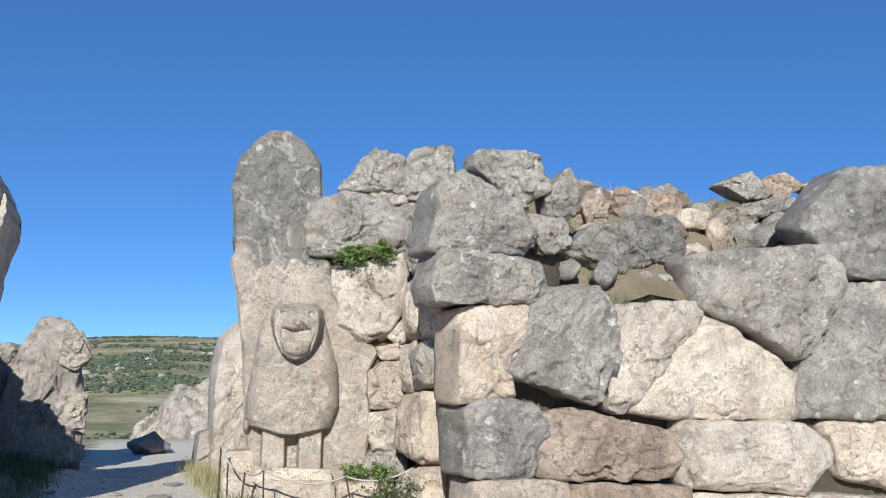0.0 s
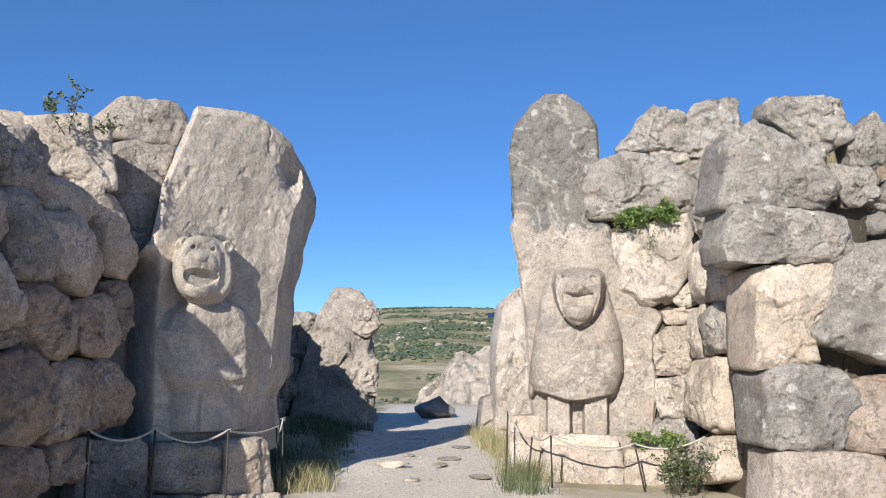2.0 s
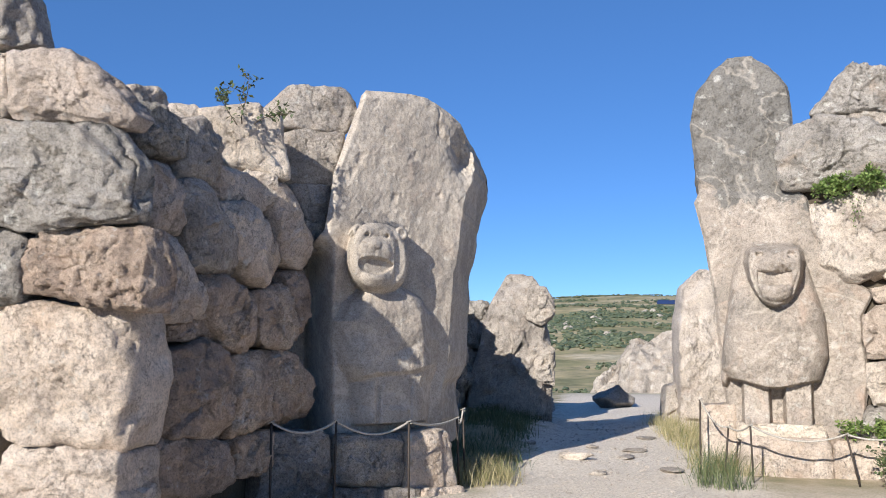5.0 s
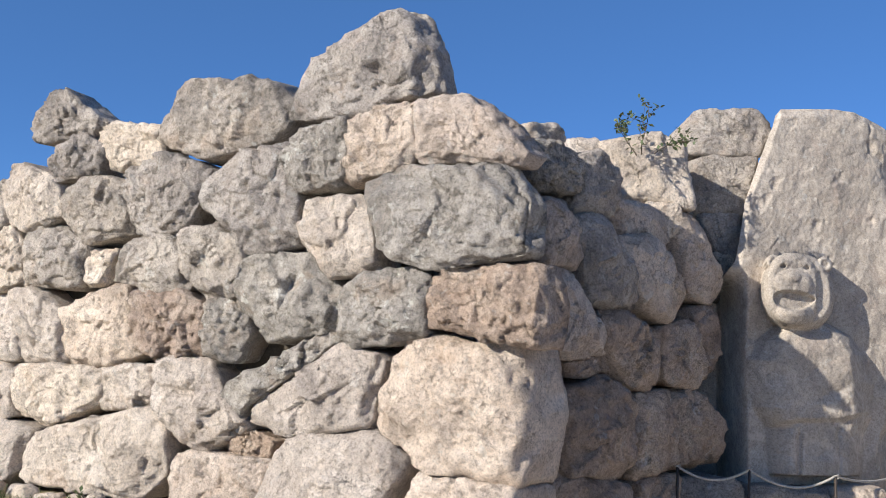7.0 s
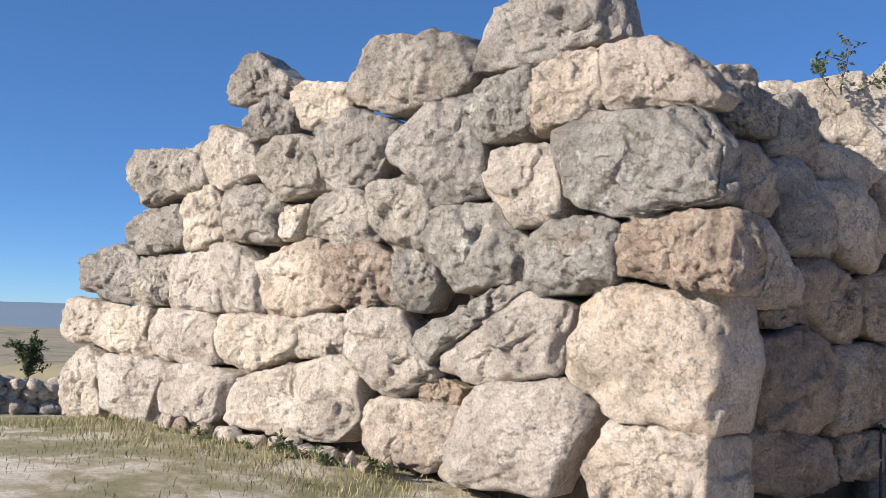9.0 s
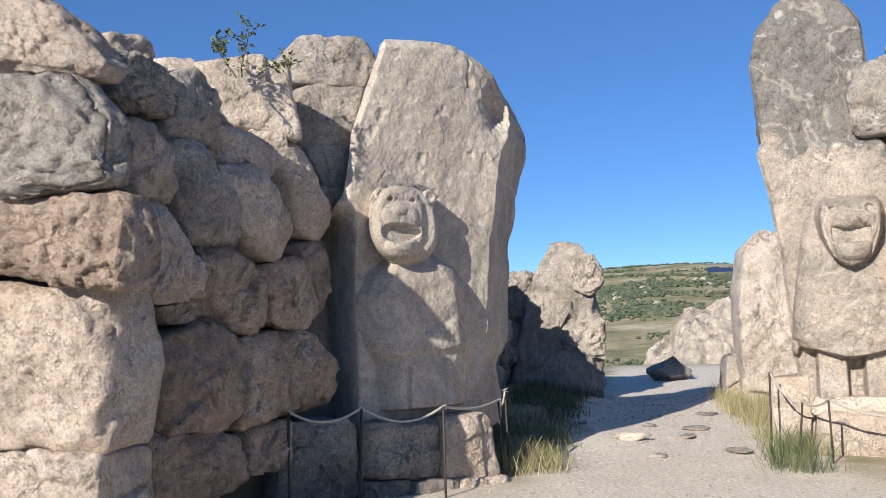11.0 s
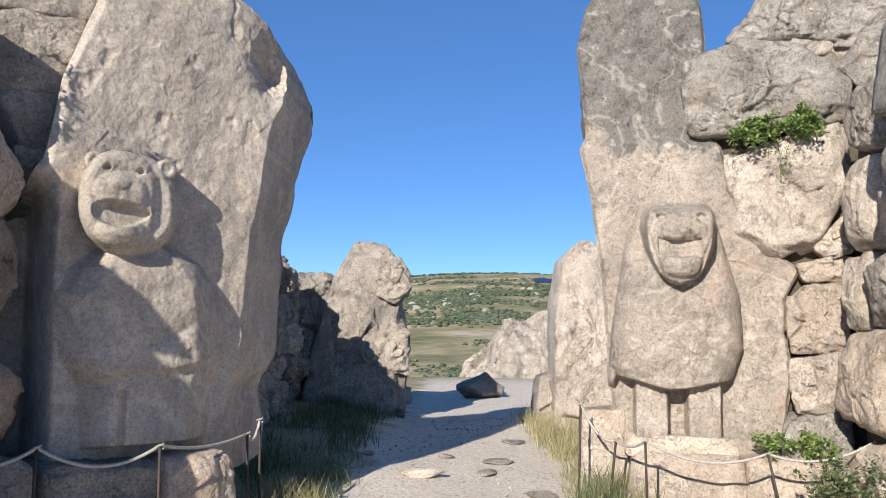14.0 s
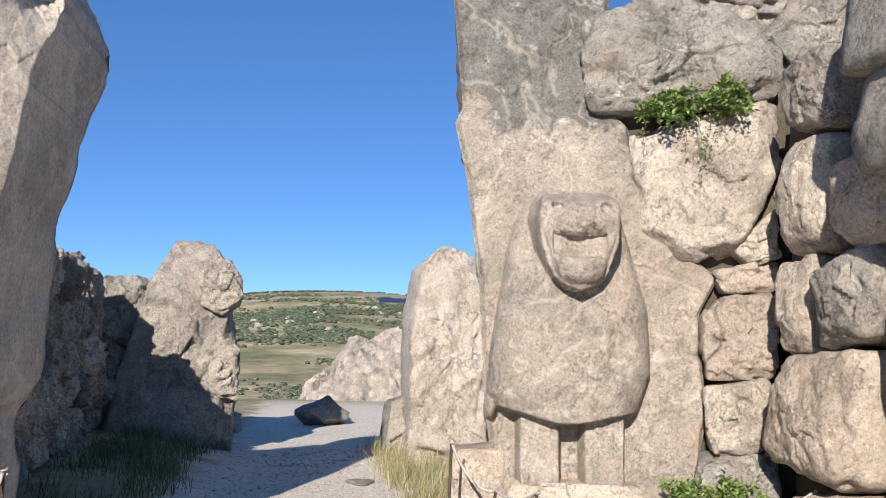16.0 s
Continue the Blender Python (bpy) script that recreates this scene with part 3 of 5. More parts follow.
def east_lion(x, z):
    """The worn lion: a barrel body over two stump legs, and a battered roaring head in a pointed mane."""
    h, hem = 0.09 * smooth(3.40, 3.30, z + 0.10 * x), 1.0 + 0.30 * (x - 0.76) ** 2 - 0.015 * math.cos(9 * (x - 0.7))
    slab, u = h, (x - EAST_LEFT(z)) / (EAST_RIGHT(z) - EAST_LEFT(z))
    if 0 < u < 1 and z < 2.95:
        round_ = (1 - abs(2 * u - 1) ** 3.2) ** 0.5
        if z > hem - 0.03:
            h = slab + 0.40 * round_ * smooth(2.85, 1.70, z) * smooth(hem - 0.02, hem + 0.02, z) * (1 - 0.10 * smooth(1.5, 1.0, z))
        for u0, u1 in ((0.36, 0.69), (0.82, 1.15)):
            leg = smooth(u0 - 0.01, u0 + 0.035, x) * smooth(u1 + 0.01, u1 - 0.035, x) * smooth(0.535, 0.56, z) * smooth(hem + 0.1, hem, z)
            h = max(h, slab + leg * (0.20 + 0.05 * smooth(0.75, 0.60, z)))
        h += 0.012 * fbm((x, z, 0), 6.0, 3, 5)
    h = max(h, slab + 0.16 * dome(x, z, 0.17, 1.10, 0.055, 0.10))      # a knob at the hem
    wide = EAST_MANE(z)
    if 1.92 < z < 2.82 and wide > 0:
        a = abs(x - 0.77) / wide
        if a < 1:
            fade = smooth(2.74, 2.34, z)
            h = max(h, (slab + 0.49 * min(1.0, 5 * (1 - a))) * fade + h * (1 - fade))
            f = slab + 0.47 + 0.09 * math.sqrt(max(0.0, 1 - (a / 0.80) ** 2)) if a < 0.80 else 0.0
            if f:
                f += 0.05 * dome(x, z, 0.80, 2.39, 0.20, 0.12) + 0.07 * fbm((x, z, 0), 8.0, 6, 5) * bell(x, z, 0.82, 2.39, 0.24, 0.16)
                f += 0.10 * dome(x, z, 0.78, 2.085, 0.185, 0.115)
                lip = 2.305 + 0.6 * (x - 0.77) ** 2
                f -= 0.36 * smooth(lip + 0.012, lip - 0.018, z) * smooth(2.145 + 0.9 * (x - 0.77) ** 2, 2.17 + 0.9 * (x - 0.77) ** 2, z) * smooth(0.575, 0.60, x) * smooth(0.955, 0.93, x)
                for ex in (0.61, 0.95):
                    f -= 0.06 * pit_at(x, z, ex, 2.515, 0.05, 0.03)
                    f += 0.02 * dome(x, z, ex, 2.56, 0.10, 0.035)
                for e in (-1, 1):
                    f -= 0.07 * math.exp(-((x - 0.77 - e * (0.215 + 0.35 * (z - 2.15))) / 0.018) ** 2) * smooth(2.00, 2.06, z) * smooth(2.42, 2.30, z)
                keep = smooth(2.70, 2.50, z)
                h = max(h, f * keep + h * (1 - keep))
    if z > 3.3:   # the rough broken stump above the dressed face
        h += 0.07 * fbm((x, z, 0), 2.2, 41, 5) * smooth(3.3, 3.5, z)
    return h


def jamb(name, origin, along, outward, facing, inward, left, right, top, z0, relief, mat, label, seed, rough=1.0, drop=0.35, uneven=0.08):
    """A standing slab with a carved front. left, right: its edges at a height; top: its height from edge to edge (0 to 1)."""
    o, d, n, back = Vector(origin), Vector((*along, 0)).normalized(), Vector((*outward, 0)).normalized(), Vector((*inward, 0))
    gaze = Vector((*facing, 0)).normalized()   # the beast looks straight at who comes up the track
    bm = bmesh.new()
    nu, nz = 220, 380
    grid, peak = [], max(top(i / 20) for i in range(21))
    for i in range(nu + 1):
        s, col = i / nu, []
        for k in range(nz + 1):
            z = z0 + (top(s) - z0) * k / nz
            x = left(z) + (right(z) - left(z)) * s
            p = o + d * x + Vector((0, 0, z))
            edge = max(0.01, 0.03 + 0.02 * fbm(p, 2.2, seed + 60, 3))
            rim = min(smooth(0.0, edge, s), smooth(0.0, edge, 1 - s)) * smooth(0, 0.025, 1 - k / nz)
            carve = relief(x, z)
            chip = max(0.0, fbm(p, 2.3, seed + 77, 4) - 0.62) * (0.10 if carve < 0.1 else 0.05)
            h = -0.035 * rough * (1 - rim) + 0.03 * fbm(p, 1.1, seed, 3) + 0.012 * rough * fbm(p, 6, seed + 3, 5) + 0.045 * rough * facets(p, 5.0, seed) - chip
            col.append(bm.verts.new(p + n * h + gaze * carve))
        grid.append(col)
    for i in range(nu):
        for k in range(nz):
            bm.faces.new((grid[i][k], grid[i + 1][k], grid[i + 1][k + 1], grid[i][k + 1]))
    border = [grid[0][k] for k in range(nz + 1)] + [grid[i][nz] for i in range(1, nu + 1)] + [grid[nu][k] for k in range(nz - 1, -1, -1)]
    last = border
    for step in range(1, 17):
        s, ring = step / 16, []
        for v in border:
            p = v.co + back * s
            soft = smooth(0, 0.35, s)
            p += Vector((fbm(p, 1.1, seed, 4), fbm(p, 1.1, seed + 20, 4), 0.8 * fbm(p, 1.5, seed + 40, 4))) * uneven * soft
            p += d * 0.35 * uneven * fbm(p, 5, seed + 8, 4) * soft
            p.z -= drop * s * s * smooth(z0 + 1.5, peak, v.co.z)
            ring.append(bm.verts.new(p))
        for i in range(len(ring) - 1):
            bm.faces.new((last[i], last[i + 1], ring[i + 1], ring[i]))
        last = ring
    bm.faces.new(last)
    bmesh.ops.recalc_face_normals(bm, faces=bm.faces)
    return tagged(part(name, bm, mat), label, "statue")


jamb("lion_statue", (-2.57, 0.43, 0), (0.743, 0.669), (0.669, -0.743), (0.25, -0.97), (0.13, 1.10),
     steps([(0.4, -0.70), (0.8, -0.62), (2.27, -0.42), (2.62, -0.10), (3.2, 0.02), (3.98, 0.33), (4.1, 0.36)]),
     steps([(0.4, 1.42), (0.70, 1.44), (0.85, 1.40), (1.0, 1.40), (1.24, 1.52), (1.64, 1.55), (2.25, 1.60), (3.06, 1.76), (3.51, 1.93), (3.8, 1.94), (4.15, 1.90)]),
     steps([(0.0, 4.06), (0.03, 4.13), (0.40, 4.18), (0.55, 4.17), (0.73, 4.08), (0.86, 3.97), (0.95, 3.80), (1.0, 3.62)]), 0.42,
     west_lion, CARVED, "tall grey limestone jamb carved with a roaring lion", 3, 1.0, 0.10, 0.035)
jamb("lion_statue", (1.6, 2.85, 0), (1.3, -0.3), (-0.3, -1.3), (-0.25, -0.97), (0.24, 0.7),
     steps([(0.3, 0.26), (1.06, 0.136), (1.96, 0.08), (2.78, -0.03), (3.22, -0.13), (3.34, -0.07), (4.2, -0.16), (4.6, -0.08), (5.0, 0.10)]),
     steps([(0.36, 1.65), (1.05, 1.77), (1.8, 1.72), (2.08, 1.86), (2.18, 1.72), (2.45, 1.36), (3.25, 1.17), (3.38, 1.05), (4.3, 1.05), (4.75, 0.98), (5.0, 0.86)]),
     steps([(0.0, 4.62), (0.10, 4.88), (0.28, 5.03), (0.66, 5.03), (0.86, 4.90), (1.0, 4.62)]), 0.15,
     east_lion, CARVED_PINK, "weathered pinkish limestone jamb carved with a worn lion", 9, 1.5)


# ---- plinths under the lions ----
PW = Wall("plinth_west", -2.57, 0.43, 0.743, 0.669, 0.669, -0.743, "dark limestone plinth blocks under the lion jamb")
PE = Wall("plinth_east", 1.6, 2.85, 1.3, -0.3, -0.3, -1.3, "broad pale limestone plinth under the worn lion")
for w in (PW, PE):
    w.soft, w.rough = 0.07, 0.45
stone(PW, "dark", 0.30, 0.9, -0.90, 0.05, -0.87, 0.68, -0.22, 0.66, -0.18, 0.05)
stone(PW, "dark", 0.32, 0.9, -0.13, 0.16, -0.10, 0.62, 0.64, 0.59, 0.66, 0.10)
stone(PW, "warm", 0.38, 0.9, 0.66, 0.08, 0.70, 0.60, 1.16, 0.62, 1.28, 0.04)
stone(PW, "dark", 0.34, 0.6, -0.14, -0.12, -0.12, 0.14, 0.30, 0.10, 0.32, -0.12)
stone(PW, "grey", 0.42, 0.6, 0.30, -0.14, 0.34, 0.09, 0.80, 0.08, 0.84, -0.14)
stone(PW, "warm", 0.46, 0.6, 0.78, -0.16, 0.82, 0.07, 1.28, 0.05, 1.34, -0.16)
stone(PW, "dark", 0.20, 0.5, -0.22, -0.1, -0.20, 0.3, -0.08, 0.3, -0.06, -0.1)
stone(PE, "warm", 0.42, 1.0, 0.25, -0.35, 0.36, 0.44, 1.28, 0.42, 1.34, -0.35)
stone(PE, "warm", 0.40, 1.0, 1.32, -0.35, 1.30, 0.40, 2.00, 0.42, 2.08, -0.35)
stone(PE, "pale", 0.34, 0.7, 0.30, 0.40, 0.34, 0.58, 1.22, 0.57, 1.26, 0.40)
stone(PE, "warm", 0.10, 0.7, -0.12, 0.02, -0.10, 0.74, 0.28, 0.78, 0.30, 0.0)

stone(M, "dark", -0.40, 0.6, -0.3, 2.3, -0.2, 3.75, 0.75, 3.6, 0.7, 2.3)

# ---- the inner gate: boulders and rough walling beyond the lions ----
F = Wall("inner_jamb_west", 0, 8.3, 1, 0, 0, -1, "split limestone boulder standing beyond the gate in shade")
F.corner_way, F.corner_deep = Vector((0.05, 1, 0)), 1.0
stone(F, "grey", 0.0, CORNER, -1.60, 0.1, -1.36, 1.3, -1.12, 2.20, -0.78, 2.78, -0.34, 2.70, -0.10, 2.40, -0.10, 1.9, -0.02, 1.4, -0.04, 0.1, rough=1.0)
stone(F, "grey", 0.14, 0.7, -0.46, 1.98, -0.40, 2.56, -0.12, 2.52, 0.02, 2.30, 0.03, 2.0, -0.20, 1.86, rough=0.9)
stone(F, "grey", 0.05, 0.5, -0.30, 0.9, -0.34, 1.45, -0.10, 1.55, 0.03, 1.40, 0.03, 0.8, rough=1.8)
stone(F, "dark", -0.2, 0.7, -1.75, 1.5, -1.65, 2.3, -1.12, 2.28, -1.10, 1.4)
stone(F, "dark", -0.2, 0.7, -1.85, 0.1, -1.80, 1.5, -1.20, 1.45, -1.20, 0.1)
G = Wall("inner_jamb_east", 0, 8.0, 1, 0, 0, -1, "pale upright limestone boulder beyond the gate")
G.corner_way, G.corner_deep = Vector((0, 1, 0)), 1.0
stone(G, "pale", 0.0, CORNER, 2.18, 0.1, 2.20, 1.9, 2.30, 2.5, 2.62, 2.80, 3.2, 2.6, 3.3, 0.1, rough=1.6)
stone(G, "grey", -0.4, 0.8, 1.95, 0.0, 2.02, 0.75, 2.4, 0.9, 2.5, 0.0)
H = Wall("inner_wall_west", -1.85, 3.2, 0.05, 1, 1, -0.05, "shaded wall of small rough limestone rubble")
dice = random.Random(11)
z = 0.1
while z < 2.55:
    tall, u = dice.uniform(0.26, 0.42), dice.uniform(0.0, 0.2)
    while u < 5.0:
        wide = dice.uniform(0.28, 0.62)
        if z + tall < 2.75 - 0.08 * u + dice.uniform(-0.25, 0.1):
            q = [dice.uniform(-0.05, 0.05) for _ in range(8)]
            stone(H, dice.choice(("grey", "dark", "grey", "warm")), dice.uniform(-0.08, 0.08), 0.4, u + q[0], z + q[1], u + q[2], z + tall + q[3],
                  u + wide + q[4], z + tall + q[5], u + wide + q[6], z + q[7], rough=1.5)
        u += wide
    z += tall
core(H, -0.1, 5.1, lambda u: 2.2 - 0.08 * u, 0.2, 0.8)

# ---- bank of earth behind the eastern wall ----
def bank():
    bm = bmesh.new()
    nu, nb = 60, 28
    rows = []
    for i in range(nu + 1):
        u = 0.9 + 9.5 * i / nu
        row = []
        for k in range(nb + 1):
            b = 0.25 + 4.0 * k / nb
            z = 2.45 + 0.92 * min(b - 0.25, 1.7) + 0.25 * smooth(0.6, 2.2, u) - 0.4 * smooth(2.2, 0.8, u)
            p = E.at(u, -b, z)
            p.z += 0.16 * fbm(p, 1.4, 5, 4) + 0.05 * fbm(p, 6, 6, 3)
            row.append(bm.verts.new(p))
        rows.append(row)
    for a, b in zip(rows, rows[1:]):
        for k in range(nb):
            bm.faces.new((a[k], b[k], b[k + 1], a[k + 1]))
    for chain in ([r[-1] for r in rows], rows[0], rows[-1]):
        low = [bm.verts.new((v.co.x, v.co.y, 0)) for v in chain]
        for i in range(len(chain) - 1):
            bm.faces.new((chain[i], chain[i + 1], low[i + 1], low[i]))
    bmesh.ops.recalc_face_normals(bm, faces=bm.faces)
    return tagged(part("bank", bm, plain_soil("bank_earth", (0.17, 0.135, 0.09), (0.25, 0.205, 0.14), (0.17, 0.16, 0.085))), "dry earth bank with straw-coloured grass", "bank", kind="structure")


bank()


# ---- rocks beyond the gate and on the ground ----
def rock(name, x, y, wide, deep, tall, mat, label, seed, turn=0.0, sink=0.15, fine=40, rough=1.0, category="rock", base=None):
    """A boulder lying on the ground, cut by flat facets."""
    bm = bmesh.new()
    dice = random.Random(seed)
    bmesh.ops.create_uvsphere(bm, u_segments=fine, v_segments=max(8, fine // 2), radius=1.0)
    cuts = [(Vector((dice.gauss(0, 1), dice.gauss(0, 1), dice.gauss(0.3, 0.8))).normalized(), dice.uniform(0.55, 0.85)) for _ in range(14)]
    for v in bm.verts:
        p = v.co.copy()
        for n, keep in cuts:
            over = p.dot(n) - keep
            if over > 0:
                p -= n * over
        p = Vector((p.x * wide, p.y * deep, p.z * tall))
        p += p.normalized() * (fbm(p, 1.5 / max(wide, 0.1), seed, 3) * 0.08 * wide + fbm(p, 5 / max(wide, 0.15), seed + 4, 4) * 0.035 * wide * rough)
        v.co = p
    bmesh.ops.rotate(bm, verts=bm.verts, cent=(0, 0, 0), matrix=Matrix.Rotation(turn, 3, "Z"))
    low = min(v.co.z for v in bm.verts)
    bmesh.ops.translate(bm, verts=bm.verts, vec=(x, y, (ground_z(x, y) if base is None else base) - low - sink * tall * 2))
    return tagged(part(name, bm, mat), label, category)


OUT = "grey weathered limestone outcrop beside the track"


def outcrop(y0, label):
    """A broad craggy ledge of bedrock that climbs away from the track."""
    crest = steps([(1.2, -0.7), (1.9, -0.35), (2.4, 0.35), (2.9, 0.75), (3.3, 1.35), (3.7, 1.60), (4.4, 1.72), (5.4, 1.85), (7.0, 1.6), (9.0, 0.2)])
    bm, nu, nv = bmesh.new(), 150, 90
    rows = []
    for i in range(nu + 1):
        x, row = 1.2 + 7.8 * i / nu, []
        for k in range(nv + 1):
            v = k / nv
            z = -1.0 + (crest(x) + 1.0) * math.sin(math.pi * min(1.0, 0.02 + 0.98 * v ** 0.8)) ** 0.75
            p = Vector((x - 0.45 + 0.25 * v, y0 + 5.0 * v, z))
            crag = facets(p, 0.8, 3) * 0.55 + facets(p, 2.0, 8) * 0.95 + facets(p, 4.6, 5) * 1.0 + 0.12 * fbm(p, 1.6, 4, 5)
            row.append(bm.verts.new(p + Vector((-0.25, -0.5, 0.8)) * crag))
        rows.append(row)
    for a, b in zip(rows, rows[1:]):
        for k in range(nv):
            bm.faces.new((a[k], b[k], b[k + 1], a[k + 1]))
    bmesh.ops.recalc_face_normals(bm, faces=bm.faces)
    return tagged(part("rock_outcrop", bm, STONE["grey"]), label, "rock")


outcrop(19.0, OUT)
# the first block's dark stone stands in for a shadow cast on it
rock("fallen_rock", 1.45, 12.1, 0.50, 0.34, 0.33, STONE["dark"], "fallen limestone block on the track, darkened for a cast shadow", 25, 0.1, 0.12, 40)
rock("fallen_rock", -0.15, 11.0, 0.45, 0.5, 0.30, STONE["grey"], "grey limestone block at the track's edge", 26, 0.5, 0.2, 40)
rock("flat_stone", 0.02, 3.62, 0.24, 0.16, 0.07, STONE["pale"], "flat pale stone lying on the gravel", 31, 0.2, 0.2, 24)
for x, y, w, s in ((0.93, 4.58, 0.26, 32), (0.72, 3.9, 0.20, 33), (1.05, 2.6, 0.22, 34), (0.35, 4.9, 0.12, 35), (0.2, 2.4, 0.12, 36), (-0.5, 4.3, 0.1, 37), (1.3, 6.2, 0.25, 38)):
    rock("paving_stone", x, y, w, w * 0.7, 0.03, STONE["grey"], "worn flat paving stone sunk in gravel", s, s * 0.7, 0.12, 24)
for k in range(16):
    u = 2.6 + 0.19 * k
    rock("rubble_stone", -3.5 - u, -2.78 - 0.12 * dice.random(), dice.uniform(0.06, 0.15), 0.10, dice.uniform(0.06, 0.12), STONE[dice.choice(("rust", "warm", "pale"))],
         "small reddish rubble stone at the wall's foot", 50 + k, dice.uniform(0, 3), 0.25, 20)
for k in range(240):
    s, layer = (k // 4) / 60, k % 4
    x, y = -14.6 + 2.6 * s + dice.uniform(-0.10, 0.10), -3.4 + 5.2 * s + dice.uniform(-0.12, 0.12) * (4 - layer) / 4
    ob = rock("field_stone", x, y, dice.uniform(0.10, 0.17), 0.14, dice.uniform(0.09, 0.13), STONE[dice.choice(("grey", "warm", "pale", "pale"))],
              "rough field stone of a low tumbled wall", 90 + k, dice.uniform(0, 3), 0.1, 16, base=ground_z(x, y) + 0.11 * layer)
    tagged(ob, group="low tumbled wall")
rock("field_boulder", -15.6, 0.6, 0.8, 0.6, 0.45, STONE["grey"], "grey boulder standing in the field", 88, 0.3, 0.15, 30)


# rubble lying on the bank
for k in range(95):
    u, b = dice.uniform(1.0, 8.5), 0.45 + 1.9 * dice.random() ** 0.9
    spot, size = E.at(u, -b, 0), dice.uniform(0.10, 0.32)
    rock("bank_rubble", spot.x, spot.y, size, size * 0.8, size * dice.uniform(0.5, 0.9), STONE[dice.choice(("rust", "dark", "slate", "slate", "warm"))],
         "rough brown and grey rubble stone on the bank", 300 + k, dice.uniform(0, 3), 0.2, 28, 1.6, base=2.45 + 0.92 * min(b - 0.25, 1.7) + 0.2)


# ---- rope barriers ----
def flat_material(name, color, rough=0.7, metal=0.0):
    m, nodes, links, bsdf = material(name)
    co = nodes.new("ShaderNodeTexCoord").outputs["Object"]
    n = noise_node(nodes, links, 60, 5, 0.7, co)
    c = ramp(nodes, links, n.outputs[0], (0.3, tuple(v * 0.6 for v in color)), (0.7, tuple(min(1, v * 1.25) for v in color)))
    links.new(c, bsdf.inputs["Base Color"])
    bsdf.inputs["Roughness"].default_value, bsdf.inputs["Metallic"].default_value = rough, metal
    return m


IRON = flat_material("rusty_iron", (0.07, 0.055, 0.045), 0.7, 0.4)
ROPE = flat_material("pale_rope", (0.42, 0.39, 0.34), 0.9)
ROPE_DARK = flat_material("dark_wire", (0.10, 0.09, 0.08), 0.8)


def tube(bm, points, radius, sides=7):
    rings = []
    for i, p in enumerate(points):
        way = (points[min(i + 1, len(points) - 1)] - points[max(i - 1, 0)]).normalized()
        a = way.orthogonal().normalized()
        b = way.cross(a)
        r = radius(i / (len(points) - 1)) if callable(radius) else radius
        rings.append([bm.verts.new(p + (a * math.cos(q) + b * math.sin(q)) * r) for q in (2 * math.pi * k / sides for k in range(sides))])
    for m, n in zip(rings, rings[1:]):
        for k in range(sides):
            bm.faces.new((m[k], m[(k + 1) % sides], n[(k + 1) % sides], n[k]))
    bm.faces.new(list(reversed(rings[0])))
    bm.faces.new(rings[-1])


def barrier(name, posts, ropes, label):
    base = tagged(new(name), label, "rope barrier")
    tops = []
    for x, y, top, lean_x, lean_y in posts:
        bm = bmesh.new()
        foot, head = Vector((x, y, ground_z(x, y) - 0.05)), Vector((x + lean_x, y + lean_y, top))
        tube(bm, [foot, foot.lerp(head, 0.5), head], 0.011, 8)
        post = part("post", bm, IRON, base, "thin rusty iron rod")
        bm = bmesh.new()
        tube(bm, [head + Vector((0.022 * math.cos(q), 0.022 * math.sin(q), -0.02 + 0.003 * k)) for k, q in enumerate(i * math.pi / 5 for i in range(12))], 0.007, 6)
        part("knot", bm, ROPE, post)
        tops.append(head)
    for i, k, sag in ropes:
        bm, a, b = bmesh.new(), tops[i], tops[k]
        tube(bm, [a.lerp(b, s / 14) - Vector((0, 0, 4 * sag * (s / 14) * (1 - s / 14))) for s in range(15)], 0.011, 7)
        part("rope", bm, ROPE, base, "slack pale rope")
    return base


barrier("rope_barrier", [(-2.95, -0.50, 0.80, 0, 0.02), (-2.43, -0.24, 0.80, 0.02, 0), (-1.79, 0.20, 0.76, 0, 0), (-1.36, 1.25, 0.72, -0.02, 0.0), (-1.31, 1.55, 0.79, -0.02, 0.05)],
        [(0, 1, 0.10), (1, 2, 0.12), (2, 3, 0.05), (3, 4, 0.10)], "slack pale rope on thin rusty iron posts before the lion")
barrier("rope_barrier", [(1.36, 2.38, 0.86, 0.02, 0), (1.60, 2.24, 0.56, 0.06, 0), (1.80, 1.75, 0.62, -0.03, -0.05), (2.86, 1.55, 0.54, -0.13, 0), (3.45, 1.45, 0.64, 0.1, 0)],
        [(0, 1, 0.10), (1, 2, 0.05), (2, 3, 0.12), (3, 4, 0.10)], "slack rope on leaning iron posts before the worn lion")


# ---- plants ----
def leaf_material(name, a, b, c):
    m, nodes, links, bsdf = material(name)
    geo = nodes.new("ShaderNodeNewGeometry")
    links.new(ramp(nodes, links, geo.outputs["Random Per Island"], (0.1, a), (0.5, b), (0.9, c)), bsdf.inputs["Base Color"])
    bsdf.inputs["Roughness"].default_value = 0.6
    bsdf.inputs["Subsurface Weight"].default_value = 0.0
    return m


GREEN = leaf_material("fresh_leaves", (0.08, 0.14, 0.03), (0.15, 0.23, 0.055), (0.25, 0.32, 0.10))
OLIVE = leaf_material("dusty_leaves", (0.05, 0.075, 0.03), (0.09, 0.12, 0.045), (0.14, 0.16, 0.07))
STRAW = leaf_material("dry_grass", (0.16, 0.17, 0.06), (0.30, 0.26, 0.13), (0.42, 0.36, 0.21))
BARK = flat_material("bark", (0.11, 0.085, 0.06), 0.9)


